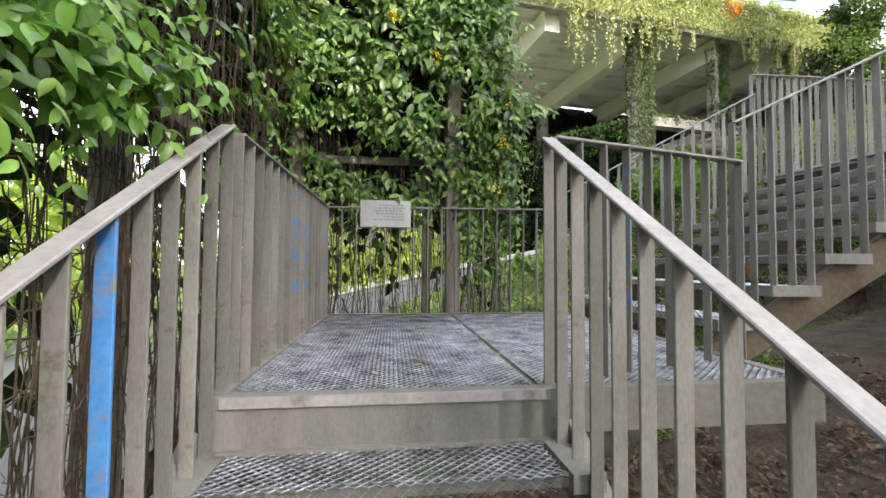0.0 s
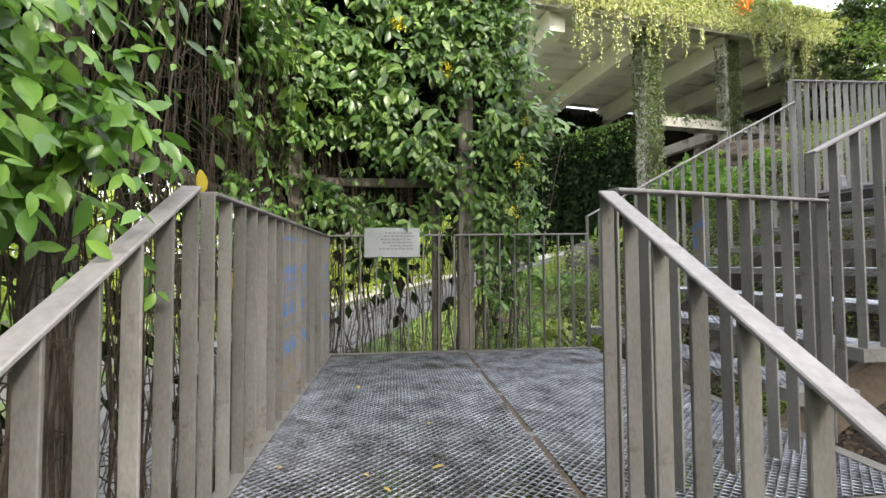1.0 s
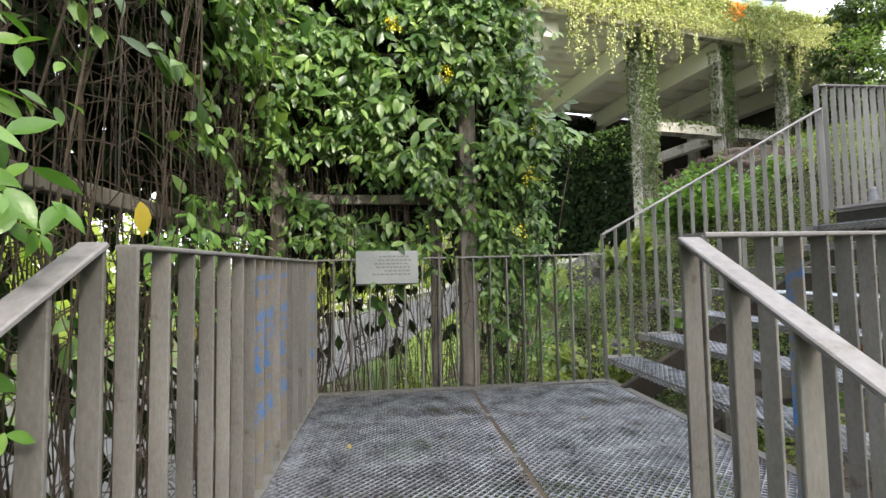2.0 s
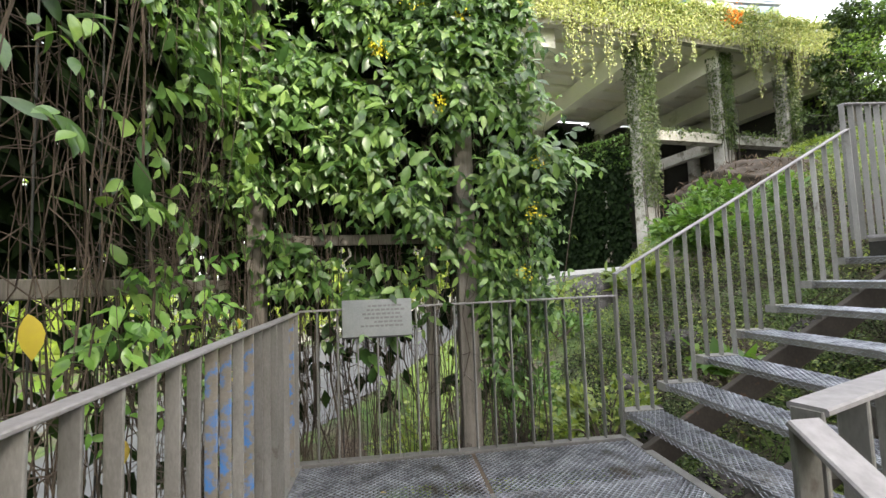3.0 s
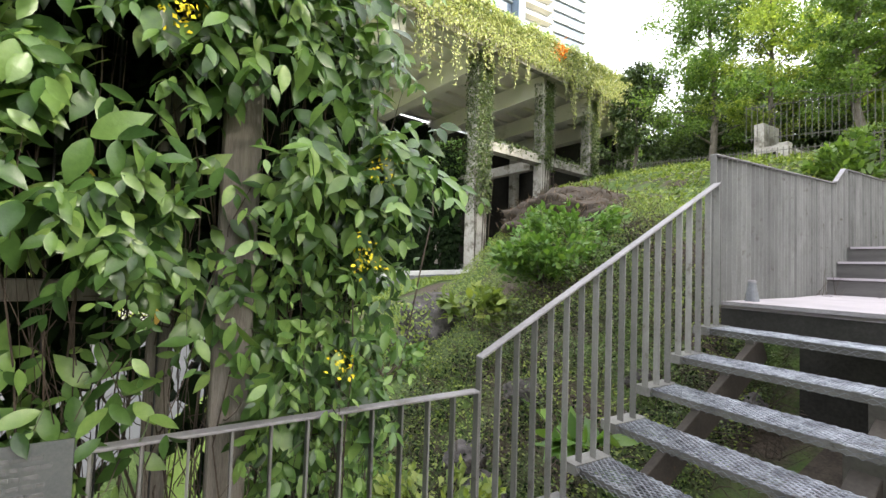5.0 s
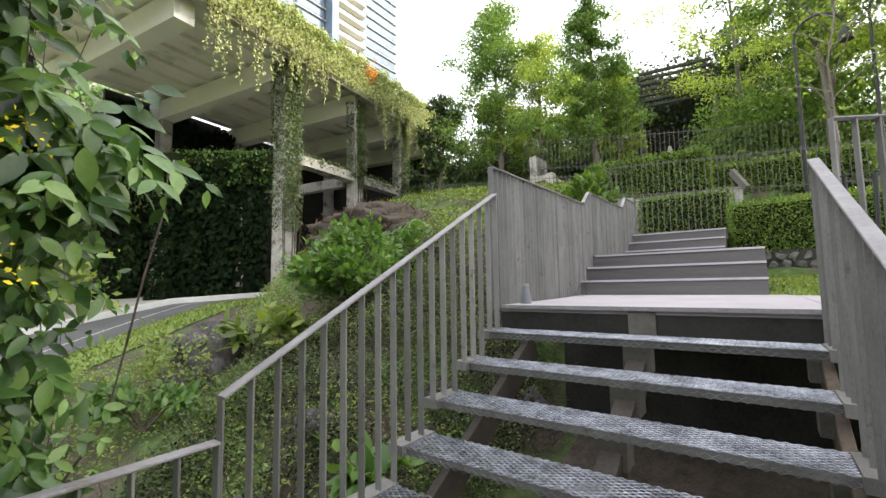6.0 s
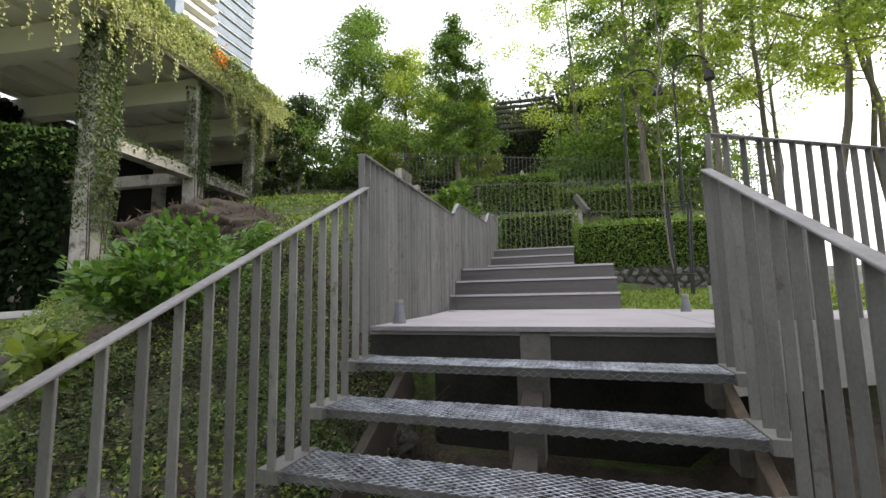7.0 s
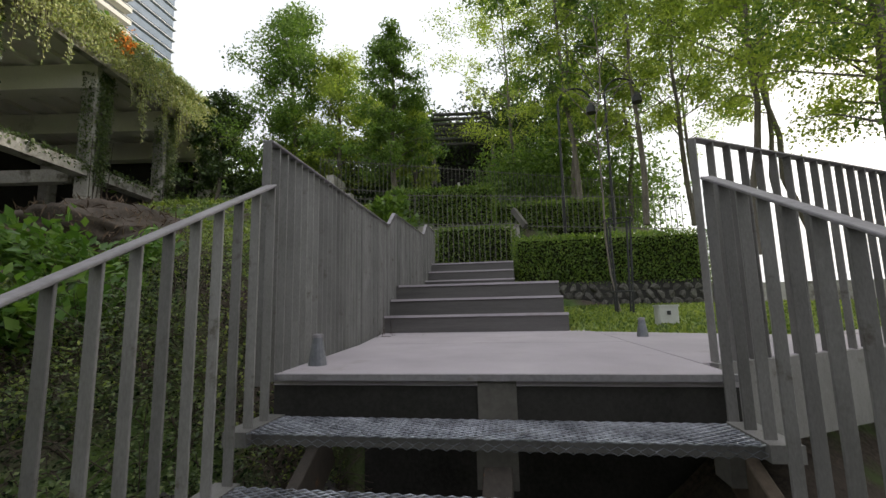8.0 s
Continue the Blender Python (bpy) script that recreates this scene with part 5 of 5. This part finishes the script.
ob0 = Vector(deck_b.location)
deck_b.matrix_basis = swing @ Matrix.Translation(ob0)


def dbox(x0, x1, y0, y1, z0, z1):
    return Shape().box(x0 - ob0.x, x1 - ob0.x, y0 - ob0.y, y1 - ob0.y, z0 - ob0.z, z1 - ob0.z)


part("deck_slab", dbox(-4, 25.5, 18.9, 29.8, 12.0, 12.7), SOFFIT, deck_b)
part("edge_beam", dbox(-4, 25.5, 18.6, 18.9, 11.45, 12.8), CONC_OLD, deck_b)
for i in range(7):
    y = 20.4 + 1.4 * i
    part("rib", dbox(-4, 25.5, y, y + 0.3, 11.82, 11.998), SOFFIT, deck_b)
COLS = (6.8, 11.5, 16.1, 20.3, 24.2)
for x in COLS:
    part("girder", dbox(x - 0.35, x + 0.35, 19.2, 29.8, 10.8, 11.817), SOFFIT, deck_b)
for x in COLS[1:]:
    for y in (19.5, 29.0):
        part("column", Shape().bar(Vector((x, y, -1.0)) - ob0, Vector((x, y, 10.8)) - ob0, 0.85 if x < 12 and y < 20 else 0.62, 0.7, (1, 0, 0), 0.08), CONC_OLD, deck_b, "weathered pale concrete column")
for x0, x1 in ((12.0, 15.7), (16.5, 19.9), (20.7, 23.8)):
    part("tie_beam", dbox(x0, x1, 19.2, 19.75, 7.1, 7.55), CONC_OLD, deck_b)
part("tie_beam", dbox(15.7, 16.1, 19.95, 26.1, 6.9, 7.4), CONC_OLD, deck_b)
# dark sheets added to close the deck; its inner shade is their colour
part("back_wall", dbox(15.6, 25.4, 29.9, 30.2, -2, 11.9), SHADE_MORTAR, deck_b)
part("end_wall", dbox(25.1, 25.35, 20.5, 29.8, 2, 11.99), SHADE_MORTAR, deck_b)


def creeper_part(name, pos, out, seed, size, material, parent, label=""):
    g = np.random.default_rng(seed)
    n = len(pos)
    aim = np.array(out) * 0.4 + g.normal(0, 0.45, (n, 3)) + (0, 0, -0.7)
    face = np.array(out) + (0, 0, 0.5) + g.normal(0, 0.5, (n, 3))
    ob = part(name, leaf_mesh(name, pos, aim, face, g.uniform(0.6, 1.3, n) * size, material), None, parent, label)
    return ob


ivy = thing("deck_creeper", "yellow-green creeper hanging in a thick fringe over the deck edge", "creeper", "creepers", at=(0, 0, 0))
ivy.matrix_basis = swing
g = np.random.default_rng(401)
n = 46000
x, z = g.uniform(1.5, 25.6, n), 11.45 + 2.1 * g.uniform(0, 1, n) ** 0.8
edge_f = bumpy(np.random.default_rng(402))
top_z = 13.25 + 0.25 * edge_f(x, x * 0, 1.5)
z = np.minimum(np.maximum(z, 11.8 - 0.6 * np.abs(edge_f(x, x * 0 + 2, 3.0)) - g.uniform(0, 0.15, n)), top_z - g.uniform(0, 0.4, n))
creeper_part("fringe", np.stack([x, 18.55 - g.uniform(0, 0.35, n) - 0.25 * np.clip(z - 12.7, 0, 1), z], 1), (0, -1, 0), 403, 0.105, CREEPER, ivy)
n = 6000
x = g.uniform(1.5, 25.6, n)
creeper_part("top_growth", np.stack([x, 18.3 + g.uniform(0, 1.6, n), 12.85 + g.uniform(0, 0.55, n) + 0.2 * edge_f(x, x * 0, 1.5)], 1), (0, -0.5, 1), 404, 0.24, BRIGHT, ivy, "fresh green growth on top of the deck edge")
strands, twine = [], Shape()
knots = g.uniform(2, 25, 40)
for i in range(170):
    x0, length = knots[int(g.integers(0, 40))] + g.normal(0, 0.16), g.choice([0.4, 0.6, 0.8, 1.1, 1.7, 2.4], p=[0.2, 0.2, 0.22, 0.2, 0.12, 0.06])
    y0 = 18.5 - g.uniform(0, 0.25)
    m = int(length * 24)
    t = np.linspace(0, 1, m)
    wob = g.normal(0, 0.05, m)
    strands.append(np.stack([x0 + wob, y0 + g.normal(0, 0.04, m), 11.55 - t * length], 1))
    twine.tube([(x0, y0, 11.85), (x0, y0, 11.55 - length)], [0.012, 0.006], 4)
creeper_part("hanging_fringe", np.concatenate(strands), (0, -1, 0), 405, 0.115, CREEPER, ivy, "hanging creeper strands")
tagged(part("twine_fringe", twine, STEMM, ivy), kind="stuff")
for j, (x, z0, z1, n) in enumerate(((11.5, 4.0, 11.5, 9500), (16.1, 6.8, 11.5, 5000), (20.3, 6.4, 11.5, 6000), (24.2, 6.4, 11.5, 4000))):
    col = thing("column_creeper", "dark green creeper wrapped round a concrete column", "creeper", "creepers")
    col.matrix_basis = swing
    gg = np.random.default_rng(410 + j)
    z = z0 + (z1 - z0) * gg.uniform(0, 1, n) ** 0.75
    side = gg.choice(3, n, p=[0.5, 0.25, 0.25])
    hw = 0.44 if j == 0 else 0.31
    w = gg.uniform(-hw, hw, n)
    px = np.where(side == 0, x + w, np.where(side == 1, x - hw, x + hw)) + gg.normal(0, 0.06, n)
    py = np.where(side == 0, 19.06, 19.5 + w * 0.8) + gg.normal(0, 0.05, n)
    creeper_part("leaves", np.stack([px, py, z], 1), (0, -1, 0), 420 + j, 0.115, IVY, col)
    lo = Shape()
    for q in range(7):
        xx = x + gg.uniform(-0.45, 0.45)
        lo.tube([(xx, 19.07, 1.2), (xx + gg.normal(0, 0.1), 19.07, z0 * 0.6 + 1.0), (xx + gg.normal(0, 0.15), 19.07, z0 + 2)], [0.02, 0.018, 0.01], 4)
    tagged(part("stem_tangle", lo, STEMM, col), kind="stuff")
beamv = thing("beam_creeper", "creeper lying along the lower concrete tie beams", "creeper", "creepers")
beamv.matrix_basis = swing
n = 5200
x = np.where(g.uniform(0, 1, n) < 0.6, g.uniform(7.5, 11.5, n), g.uniform(11.5, 23, n))
creeper_part("leaves", np.stack([x, 19.2 + g.uniform(-0.1, 0.5, n) + np.where(x < 11.5, (11.5 - x) * 1.7, 0), 7.65 + np.where(x < 11.5, g.uniform(-0.85, 0.12, n), g.uniform(-0.35, 0.12, n)) - np.where(x < 11.5, g.uniform(0, 1, n) ** 2 * 2.2, 0)], 1), (0, -0.6, 0.6), 431, 0.15, IVY, beamv)
u = g.uniform(0, 0.8, 2600)
creeper_part("lit_foliage", np.stack([11.0 - 2.2 * u + g.normal(0, 0.15, 2600), 19.9 + 3.8 * u + g.normal(0, 0.15, 2600), 7.5 - 1.5 * g.uniform(0, 1, 2600) ** 1.6], 1), (-0.5, -0.6, 0.3), 434, 0.16, BRIGHT, beamv, "fresh green leaves hanging from the beam")
# beam coloured near-black for the shade under its leaves
part("support_beam", Shape().bar((11.1, 19.8, 7.2), (8.6, 24.1, 7.2), 0.35, 0.45, (1, 0, 0)), SHADE_CORE, beamv)
u = g.uniform(0, 0.66, 9000)
hang = 7.1 - 6.0 * g.uniform(0, 1, 9000)
# hanging leaves coloured near-black for the shade under the beam
creeper_part("hanging_curtain", np.stack([11.0 - 3.6 * u + g.normal(0, 0.12, 9000), 20.0 + 6.0 * u + 0.3 * np.sin(u * 40) + g.normal(0, 0.12, 9000), hang], 1), (-0.5, -0.6, 0), 432, 0.3, LEAF_SHADE, beamv, "dark hanging growth below the beam")
cur = thing("creeper_curtain", "dark curtain of hanging creeper under the deck", "creeper", "creepers")
cur.matrix_basis = swing
n = 11000
x, zz = g.uniform(8.9, 16, n), 11.3 - 10.6 * g.uniform(0, 1, n) ** 1.1
# curtain leaves carry the under-deck shade in their colour
creeper_part("leaves", np.stack([x, 29.3 + 0.5 * np.sin(x * 2.4) + g.normal(0, 0.2, n), zz], 1), (0, -1, 0), 433, 0.32, LEAF_SHADE, cur)
# added dark panel, coloured as the shade behind the curtain
part("backing_panel", Shape().box(9.1, 15.5, 30.0, 30.2, -1, 11.98), SHADE_MORTAR, cur)
wallg = thing("green_wall", "sunlit creeper-covered wall beyond the deck", "green wall", "creepers")
n = 9000
x, zz = g.uniform(-8, 13, n), g.uniform(3.6, 14.5, n)
creeper_part("leaves", np.stack([x, 36 + g.normal(0, 0.25, n), zz + 0.5], 1), (0, -1, 0), 437, 0.45, BRIGHT, wallg)
part("wall_panel", Shape().box(-10, 13, 36.4, 36.8, -1, 15), CONC_OLD, wallg)
blossom(15.9, 18.85, 12.75, 260, 0.22, ORANGE, "orange_blossom", "cluster of orange flowers on the deck edge", 441, 0.13)

# ---- tower block ----
tower = thing("tower_block", "pale high-rise apartment tower with stacked balconies", "tower block", at=(77, 92, 0))
part("core", Shape().box(-14, 24, 4, 24, -2, 150), TOWERW, tower)
part("stair_shaft", Shape().box(-4.5, -2.2, 0, 4, -2, 150), GLASS, tower)
for k in range(24):
    z = 52 + 3.3 * k
    part("balcony", Shape().box(-1.8, 8.5, 0.6, 4, z, z + 1.1), TOWERB, tower)
    part("floor_slab", Shape().box(-14.2, 24.4, 2.6, 4, z - 0.35, z - 0.02), TOWERW, tower)
    part("window_band", Shape().box(9.2, 23.5, 2.8, 3.9, z + 0.3, z + 2.3), GLASS, tower)
    part("window_band", Shape().box(-13.5, -5, 2.8, 3.9, z + 0.3, z + 2.3), GLASS, tower)
    part("balcony_window", Shape().box(-1.6, 8.3, 3.6, 3.95, z + 1.1, z + 2.6), GLASS, tower)
